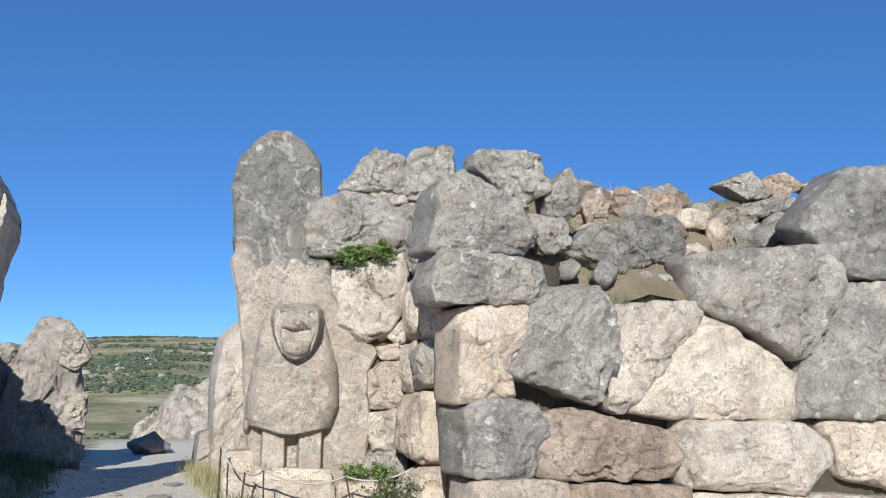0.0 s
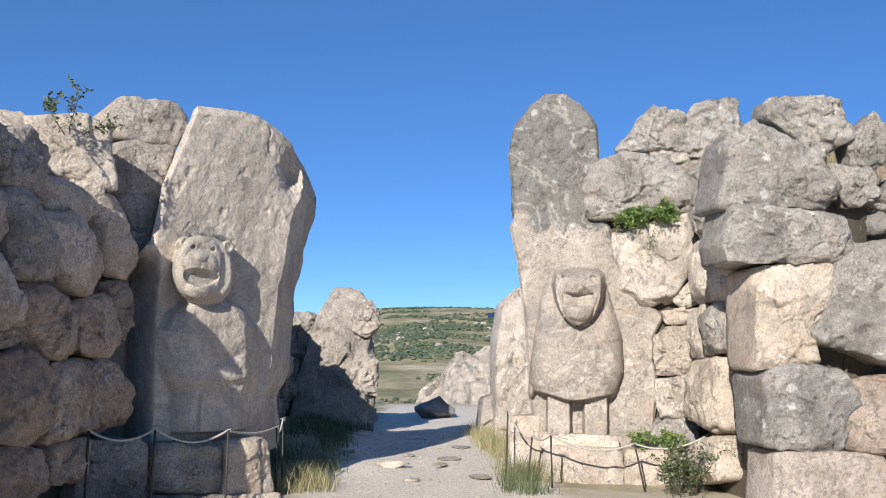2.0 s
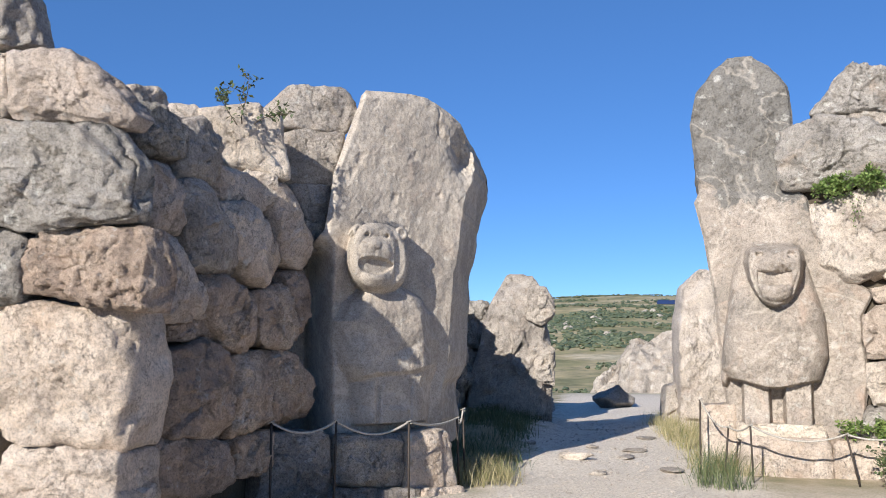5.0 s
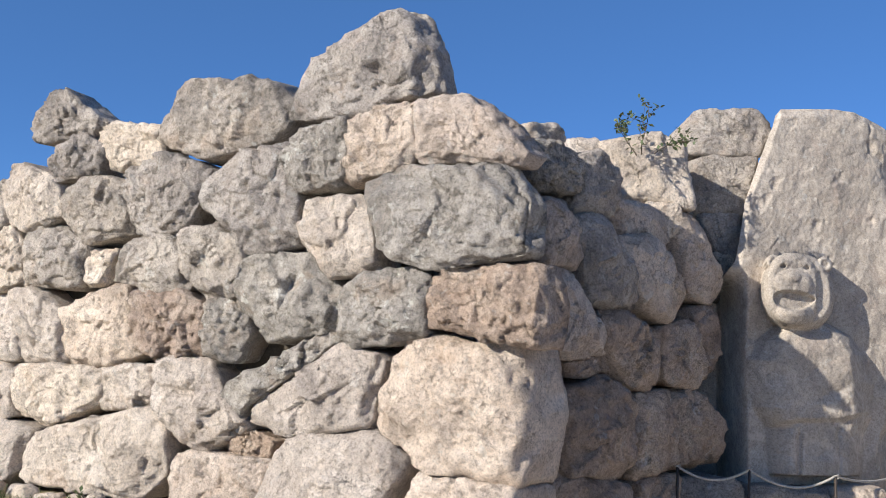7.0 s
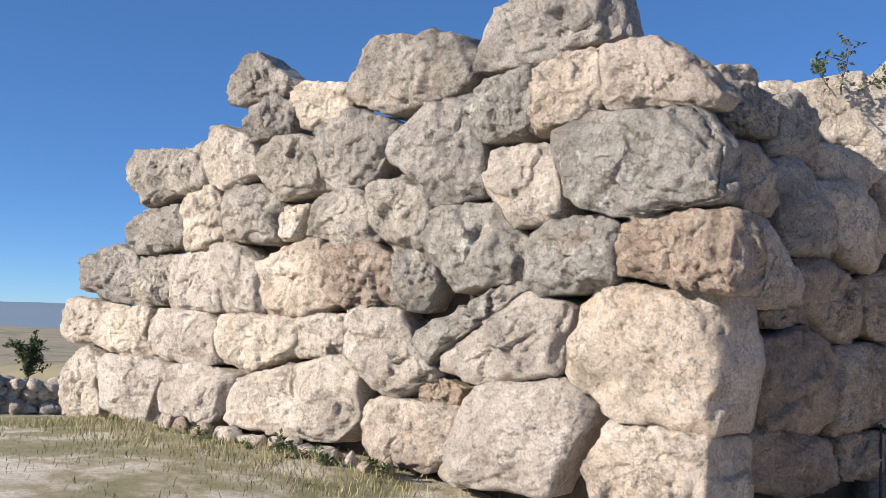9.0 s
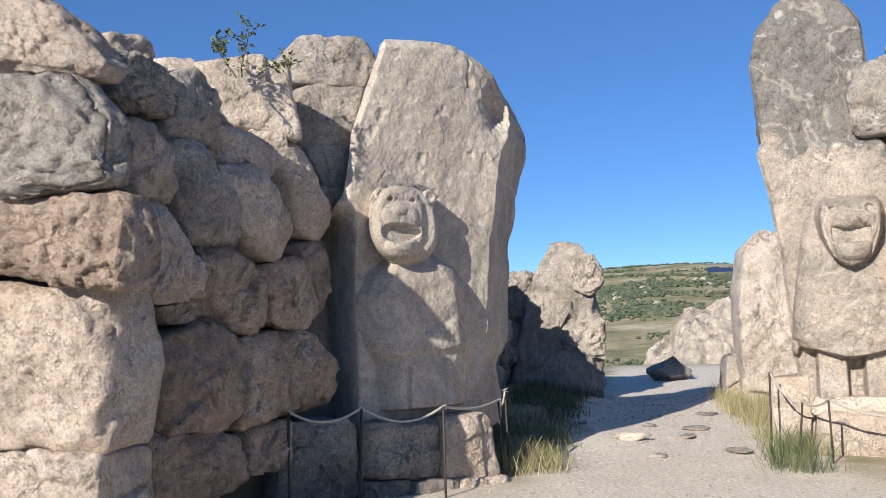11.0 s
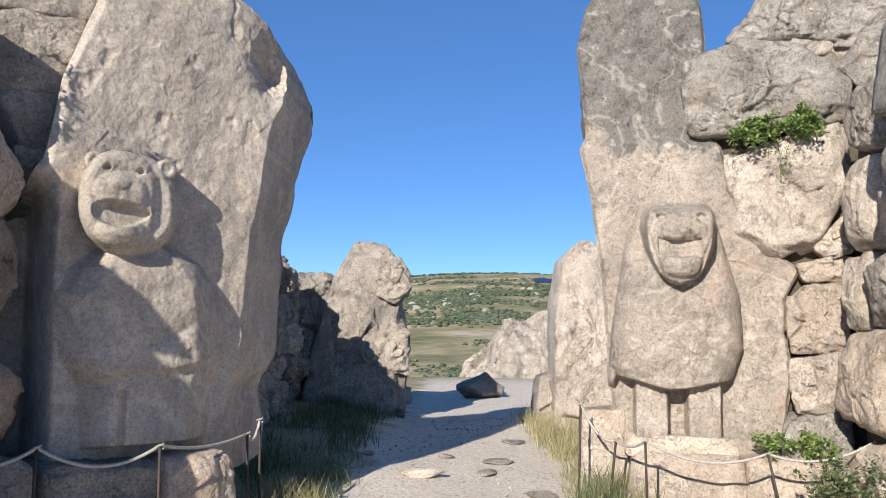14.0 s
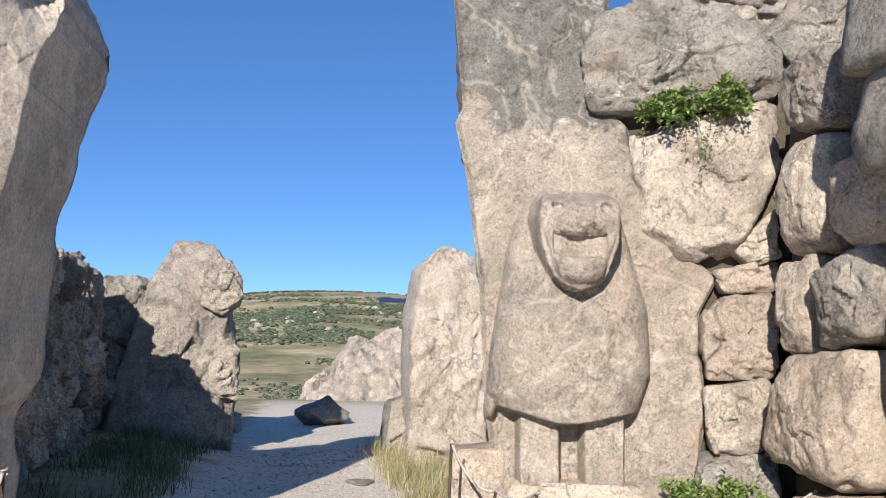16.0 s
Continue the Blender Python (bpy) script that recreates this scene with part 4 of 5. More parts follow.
def leaf(bm, p, way, up, long, wide):
    side = way.cross(up).normalized() * wide
    q = [bm.verts.new(p), bm.verts.new(p + way * long * 0.45 + side + up * long * 0.08), bm.verts.new(p + way * long), bm.verts.new(p + way * long * 0.45 - side + up * long * 0.08)]
    bm.faces.new(q)


def twigs(dice, bm_wood, bm_leaf, root, way, long, leaves, size, thick, curl=-0.15, depth=1):
    pts, p, w = [root], root.copy(), way.normalized()
    for i in range(7):
        w = (w + Vector((dice.gauss(0, 0.13), dice.gauss(0, 0.13), dice.gauss(0, 0.1) + curl * i / 6))).normalized()
        p = p + w * long / 7
        pts.append(p.copy())
    tube(bm_wood, pts, lambda s: thick * (1 - 0.8 * s), 5)
    for i in range(leaves):
        k = dice.randint(1, 7)
        a = Vector((dice.gauss(0, 1), dice.gauss(0, 1), dice.gauss(0.2, 0.8))).normalized()
        leaf(bm_leaf, pts[k] + a * 0.01, a, Vector((dice.gauss(0, 0.4), dice.gauss(0, 0.4), 1)).normalized(), size * dice.uniform(0.6, 1.3), size * dice.uniform(0.2, 0.36))
    if depth:
        for i in range(5):
            k = dice.randint(2, 6)
            twigs(dice, bm_wood, bm_leaf, pts[k], w + Vector((dice.gauss(0, 0.7), dice.gauss(0, 0.7), dice.gauss(0.1, 0.4))), long * dice.uniform(0.3, 0.55), leaves // 2, size, thick * 0.5, curl, depth - 1)


def bush(name, spots, label, category, mat, size, leaves, thick=0.006, curl=-0.15, depth=1, seed=1):
    """A plant of stems from several roots: (root, way, length)."""
    dice, wood, green = random.Random(seed), bmesh.new(), bmesh.new()
    for root, way, long in spots:
        twigs(dice, wood, green, Vector(root), Vector(way), long, leaves, size, thick, curl, depth)
    base = tagged(new(name), label, category)
    part("stems", wood, BARK, base, "thin brown stems")
    part("leaves", green, mat, base, smooth=False)
    return base


pd = random.Random(5)
bush("ledge_shrub", [(C.at(pd.uniform(-0.05, 0.75), 0.02, 3.30 + pd.uniform(-0.02, 0.05)), C.n * 0.7 + C.d * pd.uniform(-0.8, 0.8) + Vector((0, 0, pd.uniform(0.2, 0.9))), pd.uniform(0.16, 0.34)) for _ in range(22)],
     "fresh green shrub growing from the ledge between stones", "shrub", GREEN, 0.045, 34, 0.004, -0.35, 1, 3)
bush("trailing_plant", [(C.at(u, 0.06, 3.28), C.n * 0.5 + C.d * pd.uniform(-0.3, 0.3) + Vector((0, 0, -0.5)), pd.uniform(0.35, 0.6)) for u in (0.12, 0.3, 0.42, 0.55, 0.68)],
     "thin trailing stems hanging over the pale stone", "plant", GREEN, 0.03, 22, 0.003, -0.7, 0, 4)
bush("weeds", [(PE.at(pd.uniform(1.45, 1.95), pd.uniform(0.25, 0.45), 0.42), (pd.uniform(-0.3, 0.3), pd.uniform(-0.5, 0.0), 1), pd.uniform(0.12, 0.26)) for _ in range(16)],
     "low green weeds on the plinth", "weeds", GREEN, 0.045, 22, 0.003, -0.1, 1, 6)
bush("weeds", [((pd.uniform(3.0, 3.4), pd.uniform(1.0, 1.4), 0.0), (pd.uniform(-0.3, 0.2), pd.uniform(-0.4, 0.1), 1), pd.uniform(0.3, 0.6)) for _ in range(16)],
     "dusty green weeds at the wall's foot", "weeds", OLIVE, 0.05, 24, 0.004, -0.1, 1, 7)
bush("weeds", [((-3.5 - pd.uniform(2.4, 5.4), -2.85 + pd.uniform(-0.25, 0.05), 0.2), (pd.uniform(-0.5, 0.5), pd.uniform(-0.6, 0.0), 0.7), pd.uniform(0.1, 0.2)) for _ in range(30)],
     "low leafy weeds along the wall's foot", "weeds", OLIVE, 0.05, 20, 0.003, -0.2, 1, 8)
bush("sapling", [((-3.15, -0.92, 3.4), (0.05, 0.05, 1), 0.50), ((-3.05, -0.9, 3.4), (0.5, 0.1, 0.6), 0.32), ((-3.2, -0.9, 3.4), (-0.4, 0.2, 1), 0.36)],
     "small green sapling growing on the wall top", "sapling", OLIVE, 0.05, 26, 0.007, 0.05, 1, 9)
bush("sapling", [((-4.15, 0.5, 3.35), (0.1, 0, 1), 0.32), ((-4.0, 0.5, 3.35), (0.4, 0, 1), 0.26)],
     "small twiggy plant behind the wall top", "sapling", OLIVE, 0.045, 20, 0.006, 0.05, 1, 10)
gt = (-19.8, 1.6)
bush("field_tree", [((*gt, ground_z(*gt) - 0.1), (0.05, 0.0, 1), 0.95)] + [((gt[0] + pd.uniform(-0.15, 0.15), gt[1], ground_z(*gt) + pd.uniform(0.1, 0.6)), (pd.gauss(0, 0.6), pd.gauss(0, 0.6), 0.8), pd.uniform(0.3, 0.55)) for _ in range(12)],
     "small dark green tree standing in the field", "tree", OLIVE, 0.10, 34, 0.02, 0.0, 1, 12)


def tufts(name, spots, label, mat, seed, low=0.08, high=0.3, each=26, spread=0.08):
    dice, bm = random.Random(seed), bmesh.new()
    for x, y, z in spots:
        for _ in range(each):
            p = Vector((x + dice.gauss(0, spread), y + dice.gauss(0, spread), z - 0.02))
            lean = Vector((dice.gauss(0, 0.35), dice.gauss(0, 0.35), 1)).normalized()
            long, w = dice.uniform(low, high), dice.uniform(0.002, 0.0045)
            a = dice.uniform(0, math.pi)
            side = Vector((math.cos(a), math.sin(a), 0)) * w
            mid = p + lean * long * 0.55
            tip = p + lean * long + Vector((lean.x, lean.y, -0.2)) * long * 0.35
            q = [bm.verts.new(v) for v in (p - side, p + side, mid + side * 0.7, mid - side * 0.7, tip)]
            bm.faces.new(q[:4])
            bm.faces.new((q[3], q[2], q[4]))
    return tagged(part(name, bm, mat, smooth=False), label, "grass", kind="stuff")


def on_ground(dice, count, x0, x1, y0, y1, skew=0.0):
    out = []
    for _ in range(count):
        y = dice.uniform(y0, y1)
        x = dice.uniform(x0, x1) + skew * y
        out.append((x, y, ground_z(x, y)))
    return out


pg = random.Random(9)
tufts("grass", on_ground(pg, 150, 1.25, 2.0, 2.2, 9.0, 0.06), "mixed green and dry grass at the track's edge", STRAW, 1, 0.1, 0.38)
tufts("grass", on_ground(pg, 18, 1.05, 1.5, 1.3, 2.6, 0.1), "tall grass beside the plinth", OLIVE, 2, 0.15, 0.55)
tufts("grass", on_ground(pg, 200, -1.9, -0.9, 2.0, 9.0, 0.07), "green grass along the shaded bank", OLIVE, 3, 0.08, 0.28)
tufts("grass", on_ground(pg, 40, -1.5, -0.8, 1.3, 2.4), "dry grass beside the lion's plinth", STRAW, 4, 0.1, 0.4)
tufts("grass", on_ground(pg, 420, -13.0, -5.0, -3.9, -2.7), "short grass along the wall's foot", STRAW, 5, 0.04, 0.14, 20, 0.14)
tufts("grass", on_ground(pg, 160, -13.0, -5.5, -5.2, -3.4), "short green grass on dry soil", OLIVE, 6, 0.03, 0.09, 16, 0.16)
tufts("grass", [tuple(E.at(u, -b, 2.45 + 0.92 * min(b - 0.25, 1.7) + 0.2)) for u, b in ((pg.uniform(1.2, 8.5), pg.uniform(0.5, 3.0)) for _ in range(330))], "straw-coloured grass on the bank", STRAW, 7, 0.08, 0.32)
tufts("grass", [tuple(E.at(u, -b, 2.55)) for u, b in ((pg.uniform(1.3, 2.6), pg.uniform(0.25, 0.8)) for _ in range(70))], "green grass between wall stones", OLIVE, 8, 0.1, 0.25)

def pebbles():
    """Loose gravel strewn over the track and along its edges."""
    dice, verts, faces = random.Random(17), [], []
    for _ in range(5200):
        y = dice.uniform(-3.6, 9.0)
        x = 0.25 + 0.11 * y + dice.gauss(0, 0.9 if y > 0 else 1.6)
        if y < 3.2 and (x < -1.6 or x > 1.7) and y > -0.5:
            continue
        r = dice.uniform(0.005, 0.014) * (2.0 if dice.random() < 0.06 else 1.0)
        z, n, turn = ground_z(x, y) + 0.2 * r, len(verts), dice.uniform(0, 6)
        for k in range(5):
            a = turn + k * 1.2566
            verts.append((x + r * math.cos(a) * dice.uniform(0.7, 1.3), y + r * math.sin(a) * dice.uniform(0.7, 1.3), z))
        verts += [(x, y, z + r * dice.uniform(0.5, 0.9)), (x, y, z - r)]
        for k in range(5):
            faces += [(n + k, n + (k + 1) % 5, n + 5), (n + (k + 1) % 5, n + k, n + 6)]
    me = bpy.data.meshes.new("gravel")
    me.from_pydata(verts, [], faces)
    me.materials.append(STONE["pale"])
    return tagged(new("gravel", me), "loose pale limestone gravel on the track", "gravel", kind="stuff")


pebbles()

# ---- far hillside ----
def woods():
    dice, bm = random.Random(4), bmesh.new()
    shape = bmesh.new()
    bmesh.ops.create_icosphere(shape, subdivisions=1, radius=1.0)
    pts, faces = [v.co.copy() for v in shape.verts], [[v.index for v in f.verts] for f in shape.faces]
    shape.free()
    made = 0
    for _ in range(30000):
        y = 1550 * dice.random() ** 0.75
        a = radians(dice.uniform(-4, 17))
        x = y * math.tan(a)
        if y < 120 or fbm((x, y, 0), 0.011, 14, 4) < dice.uniform(-0.20, 0.38) + 0.14 * smooth(420, 260, y) + 0.45 * smooth(800, 1150, y):
            continue
        z, r = ground_z(x, y), dice.uniform(0.5, 1.9) * (0.5 + 0.5 * smooth(250, 600, y))
        for k in range(2):
            c = Vector((x + dice.gauss(0, 0.6) * r, y + dice.gauss(0, 0.6) * r, z + r * dice.uniform(0.25, 0.6)))
            vs = [bm.verts.new(c + Vector((q.x * 1.25, q.y, q.z * 0.7)) * r * dice.uniform(0.45, 1.25)) for q in pts]
            for f in faces:
                bm.faces.new([vs[i] for i in f])
        made += 1
        if made > 9000:
            break
    # foliage greens slightly paled, with distance haze put into the colour
    return tagged(part("far_trees", bm, leaf_material("far_foliage", (0.045, 0.066, 0.04), (0.07, 0.095, 0.052), (0.11, 0.125, 0.072)), smooth=False), "scattered dark green scrub on the far hillside", "trees", kind="stuff")


woods()


def hill_rocks():
    dice, bm = random.Random(6), bmesh.new()
    for _ in range(160):
        y = dice.uniform(350, 1000)
        x = y * math.tan(radians(dice.uniform(-2, 14)))
        if fbm((x, y, 0), 0.008, 33, 3) < 0.1:
            continue
        r, z = dice.uniform(1.5, 5), ground_z(x, y)
        base = [bm.verts.new((x + r * math.cos(q) * dice.uniform(0.6, 1.3), y + r * math.sin(q) * dice.uniform(0.6, 1.3), z - 1)) for q in (k * math.pi / 4 for k in range(8))]
        top = [bm.verts.new((v.co.x * 0.45 + x * 0.55, v.co.y * 0.45 + y * 0.55, z + r * dice.uniform(0.2, 0.5))) for v in base]
        for k in range(8):
            bm.faces.new((base[k], base[(k + 1) % 8], top[(k + 1) % 8], top[k]))
        bm.faces.new(top)
    return tagged(part("far_rocks", bm, STONE["dark"], smooth=False), "grey rock outcrops on the far hillside", "rocks", kind="stuff")


hill_rocks()


def solar_field():
    blue = flat_material("panel_glass", (0.03, 0.05, 0.13), 0.25)
    base = tagged(new("solar_farm"), "dark blue rows of solar panels on the far hill", "solar panels")
    for row in range(6):
        y = 950 + 11 * row
        for col in range(4):
            x = 150 + 12 * col + 2 * row
            bm, z = bmesh.new(), ground_z(x + 7, y)
            bmesh.ops.create_cube(bm, size=1.0, matrix=pose(x + 7, y, z + 1.3, 25, 0, 0) @ Matrix.Diagonal((11.4, 4.6, 0.15, 1)))
            part("panel", bm, blue, base, smooth=False)
    return base


solar_field()


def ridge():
    """A mountain range on the horizon over the plain, its blue-grey standing in for haze."""
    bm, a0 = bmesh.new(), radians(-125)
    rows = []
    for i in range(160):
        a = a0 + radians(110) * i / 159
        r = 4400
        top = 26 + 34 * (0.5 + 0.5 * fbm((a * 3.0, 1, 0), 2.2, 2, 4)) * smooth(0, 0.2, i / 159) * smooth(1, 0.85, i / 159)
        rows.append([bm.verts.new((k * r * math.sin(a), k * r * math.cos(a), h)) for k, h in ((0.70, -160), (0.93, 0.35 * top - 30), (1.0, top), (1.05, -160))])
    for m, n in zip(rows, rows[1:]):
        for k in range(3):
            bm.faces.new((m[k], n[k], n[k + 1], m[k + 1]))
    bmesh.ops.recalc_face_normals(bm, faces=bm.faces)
    # distance haze is put into the base colour
    tagged(part("backdrop", bm, flat_material("far_mountains", (0.20, 0.27, 0.34), 1.0)), "mountain range on the horizon, blue-grey haze in its colour", "mountains", kind="structure")


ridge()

# ---- the stones of the walls ----
stone(A, 'pale', 0.03, DEEP, 7.73, 0.85, 7.34, 1.05, 7.06, 0.89, 7.05, 0.58, 6.80, 0.30, 7.70, 0.23)
stone(A, 'pale', 0.05, DEEP, 7.07, 0.98, 6.12, 0.97, 5.65, 0.90, 5.86, 0.60, 6.02, 0.29, 6.83, 0.36)
stone(A, 'pale', 0.08, DEEP, 5.78, 0.87, 5.23, 0.96, 4.77, 0.87, 4.83, 0.57, 5.08, 0.29, 5.77, 0.17)
stone(A, 'pale', 0.06, DEEP, 4.77, 0.85, 3.29, 1.14, 3.10, 1.05, 3.07, 0.61, 3.37, 0.36, 4.92, 0.42)
stone(A, 'warm', 0.00, DEEP, 3.05, 0.74, 2.86, 0.81, 2.03, 0.79, 2.10, 0.42, 2.40, 0.24, 3.05, 0.33)
stone(A, 'pale', 0.06, DEEP, 1.91, 0.98, 1.09, 1.10, 0.79, 0.90, 0.98, 0.60, 1.17, 0.21, 2.18, 0.21)
stone(A, 'warm', 0.03, -0.60, 0.70, 0.81, -0.01, 0.76, -0.01, 0.33, 0.87, 0.20, 0.86, 0.50)
stone(A, 'pale', 0.00, DEEP, 7.92, 1.27, 7.78, 1.60, 7.08, 1.54, 7.15, 1.11, 7.81, 1.08)
stone(A, 'pale', 0.02, DEEP, 7.02, 1.52, 6.16, 1.50, 6.22, 1.19, 6.04, 1.02, 6.58, 0.96, 7.22, 1.12)
stone(A, 'pale', 0.03, DEEP, 6.12, 1.50, 5.08, 1.48, 5.08, 1.15, 4.98, 0.99, 5.43, 0.91, 6.07, 1.04)
stone(A, 'pale', 0.03, DEEP, 5.06, 1.46, 3.93, 1.46, 3.87, 1.15, 4.57, 0.92, 4.95, 0.99)
stone(A, 'pale', 0.01, DEEP, 3.93, 1.46, 3.31, 1.49, 3.25, 1.15, 3.90, 1.09)
stone(A, 'pale', 0.05, DEEP, 3.25, 1.53, 2.72, 1.58, 2.35, 1.14, 2.25, 1.04, 2.75, 0.80, 3.22, 1.04)
stone(A, 'rust', -0.08, DEEP, 2.50, 1.01, 2.30, 1.01, 2.02, 0.94, 2.13, 0.80, 2.52, 0.79)
stone(A, 'slate', 0.06, DEEP, 2.48, 1.36, 1.54, 1.80, 1.38, 1.74, 1.76, 1.49, 2.22, 1.21, 2.32, 1.11)
stone(A, 'pale', 0.03, DEEP, 2.28, 1.09, 2.12, 1.26, 1.38, 1.70, 1.03, 1.62, 1.15, 1.10, 1.85, 1.01)
stone(A, 'warm', 0.05, -0.65, 0.84, 1.79, 0.01, 1.73, -0.08, 1.26, -0.00, 0.78, 0.64, 0.84, 1.13, 1.14)
stone(A, 'grey', 0.04, DEEP, 7.62, 1.99, 6.85, 2.19, 6.44, 2.07, 6.27, 1.54, 7.11, 1.59, 7.49, 1.72)
stone(A, 'grey', 0.00, DEEP, 6.52, 2.04, 5.89, 2.06, 5.88, 1.53, 6.46, 1.53)
stone(A, 'pale', 0.02, DEEP, 5.87, 2.06, 5.14, 2.12, 4.99, 1.49, 5.80, 1.49)
stone(A, 'pale', 0.00, DEEP, 5.23, 2.11, 4.88, 2.19, 4.51, 1.93, 4.43, 1.48, 5.01, 1.47)
stone(A, 'warm', -0.02, DEEP, 4.55, 1.96, 3.84, 2.21, 3.59, 2.13, 3.45, 1.61, 3.78, 1.48, 4.49, 1.48)
stone(A, 'rust', 0.04, DEEP, 3.66, 2.12, 2.97, 2.11, 2.75, 1.94, 2.76, 1.59, 3.27, 1.54, 3.47, 1.66)
stone(A, 'slate', 0.04, DEEP, 2.76, 2.01, 2.42, 2.08, 2.27, 1.77, 2.42, 1.55, 2.69, 1.58)
stone(A, 'slate', 0.08, DEEP, 2.39, 2.40, 1.70, 2.39, 1.36, 2.03, 1.43, 1.80, 2.12, 1.71, 2.35, 1.96)
stone(A, 'slate', 0.12, DEEP, 1.38, 2.07, 1.21, 2.21, 0.78, 2.26, 0.62, 2.17, 0.65, 1.77, 1.33, 1.67)
stone(A, 'rust', 0.10, -0.40, 0.67, 2.17, 0.24, 2.26, -0.16, 2.26, -0.25, 2.00, -0.19, 1.71, 0.64, 1.84)
stone(A, 'grey', 0.03, DEEP, 6.70, 2.38, 6.48, 2.51, 5.67, 2.58, 5.67, 2.16, 6.23, 2.08, 6.67, 2.15)
stone(A, 'pale', 0.05, DEEP, 5.69, 2.66, 5.23, 2.75, 5.06, 2.55, 5.01, 2.17, 5.57, 2.10)
stone(A, 'grey', 0.05, DEEP, 5.10, 2.64, 4.61, 2.75, 4.16, 2.51, 4.27, 2.15, 4.93, 2.19)
stone(A, 'pale', -0.05, DEEP, 4.33, 2.49, 3.90, 2.49, 4.02, 2.19, 4.27, 2.19)
stone(A, 'grey', 0.05, DEEP, 3.80, 2.49, 3.47, 2.61, 3.07, 2.56, 2.94, 2.14, 3.36, 2.11, 3.85, 2.22)
stone(A, 'grey', 0.10, DEEP, 3.06, 2.62, 2.68, 2.67, 2.33, 2.46, 2.33, 2.07, 2.72, 2.03, 3.04, 2.35)
stone(A, 'grey', 0.10, DEEP, 2.79, 3.06, 2.48, 3.26, 1.94, 3.31, 1.78, 2.48, 2.29, 2.40, 2.78, 2.82)
stone(A, 'pale', 0.10, DEEP, 1.74, 2.81, 1.21, 2.83, 1.09, 2.40, 1.07, 2.25, 1.54, 2.22, 1.77, 2.48)
stone(A, 'slate', 0.20, -0.38, 1.21, 2.85, 0.91, 2.99, 0.13, 2.97, -0.12, 2.69, -0.09, 2.33, 0.63, 2.25, 1.05, 2.42)
stone(A, 'grey', 0.05, DEEP, 6.77, 2.99, 6.58, 3.20, 5.89, 3.19, 5.66, 2.76, 6.30, 2.56)
stone(A, 'grey', 0.06, DEEP, 6.14, 3.03, 5.38, 3.21, 5.23, 2.78, 5.57, 2.67, 5.96, 2.76)
stone(A, 'pale', 0.06, DEEP, 5.41, 3.14, 5.18, 3.37, 4.72, 3.20, 4.51, 2.84, 4.94, 2.67, 5.27, 2.78)
stone(A, 'grey', 0.02, DEEP, 4.90, 3.38, 4.44, 3.59, 4.08, 3.44, 4.15, 3.20, 4.65, 3.16)
stone(A, 'grey', 0.06, DEEP, 4.58, 2.90, 4.33, 3.17, 3.80, 3.14, 3.65, 2.63, 4.20, 2.55)
stone(A, 'grey', 0.06, DEEP, 3.84, 3.15, 3.44, 3.32, 2.84, 3.16, 2.85, 2.92, 3.10, 2.56, 3.67, 2.62)
stone(A, 'pale', 0.02, DEEP, 4.21, 3.42, 4.02, 3.66, 3.37, 3.55, 3.38, 3.28, 3.91, 3.20)
stone(A, 'grey', 0.00, DEEP, 5.11, 3.76, 4.87, 4.05, 4.63, 3.99, 4.13, 3.67, 4.39, 3.53, 4.95, 3.55)
stone(A, 'grey', 0.04, DEEP, 3.44, 3.44, 3.21, 3.95, 2.24, 3.86, 1.95, 3.59, 2.09, 3.35, 2.88, 3.23)
stone(A, 'slate', 0.12, DEEP, 2.00, 3.17, 1.80, 3.36, 1.37, 3.40, 1.36, 2.92, 1.83, 2.88)
stone(A, 'warm', 0.10, DEEP, 1.36, 3.45, 0.78, 3.51, 0.78, 3.10, 0.85, 3.01, 1.40, 2.91)
stone(A, 'warm', 0.10, -0.36, 0.76, 3.50, 0.40, 3.49, 0.14, 3.30, -0.08, 3.05, -0.01, 2.97, 0.77, 3.04)
stone(A, 'grey', 0.06, -0.42, 1.95, 3.47, 1.81, 3.99, 1.10, 4.28, 0.96, 4.22, 0.80, 3.92, 0.72, 3.60, 1.37, 3.46)
stone(B, 'rust', 0.00, DEEP, 0.76, 0.79, 0.97, 0.81, 1.81, 0.66, 1.91, 0.30, 1.46, 0.23, 0.77, 0.34)
stone(B, 'rust', 0.02, DEEP, 1.85, 0.70, 2.40, 0.73, 2.41, 0.35, 1.87, 0.35)
stone(B, 'rust', 0.05, DEEP, 0.81, 1.40, 1.35, 1.56, 1.74, 1.32, 1.69, 0.69, 0.81, 0.78)
stone(B, 'rust', 0.02, DEEP, 1.74, 1.39, 2.33, 1.46, 2.40, 0.74, 1.78, 0.68)
stone(B, 'rust', 0.03, DEEP, 2.29, 1.42, 2.66, 1.46, 3.23, 1.13, 3.05, 0.79, 2.38, 0.73)
stone(B, 'rust', -0.03, DEEP, 0.88, 1.63, 1.41, 1.74, 1.44, 1.57, 0.99, 1.50)
stone(B, 'warm', 0.05, DEEP, 0.50, 2.26, 0.78, 2.33, 1.28, 1.88, 1.26, 1.70, 0.72, 1.63)
stone(B, 'rust', 0.05, DEEP, 1.20, 2.03, 1.61, 2.09, 2.10, 1.82, 2.01, 1.39, 1.43, 1.50, 1.25, 1.78)
stone(B, 'rust', 0.02, DEEP, 2.04, 1.95, 2.63, 2.06, 2.84, 1.63, 2.67, 1.42, 2.16, 1.51)
stone(B, 'rust', 0.00, DEEP, 2.65, 2.16, 3.00, 2.25, 3.12, 1.85, 2.93, 1.49)
stone(B, 'warm', 0.02, DEEP, 0.44, 2.84, 0.75, 2.87, 1.03, 2.64, 1.00, 2.34, 0.53, 2.29)
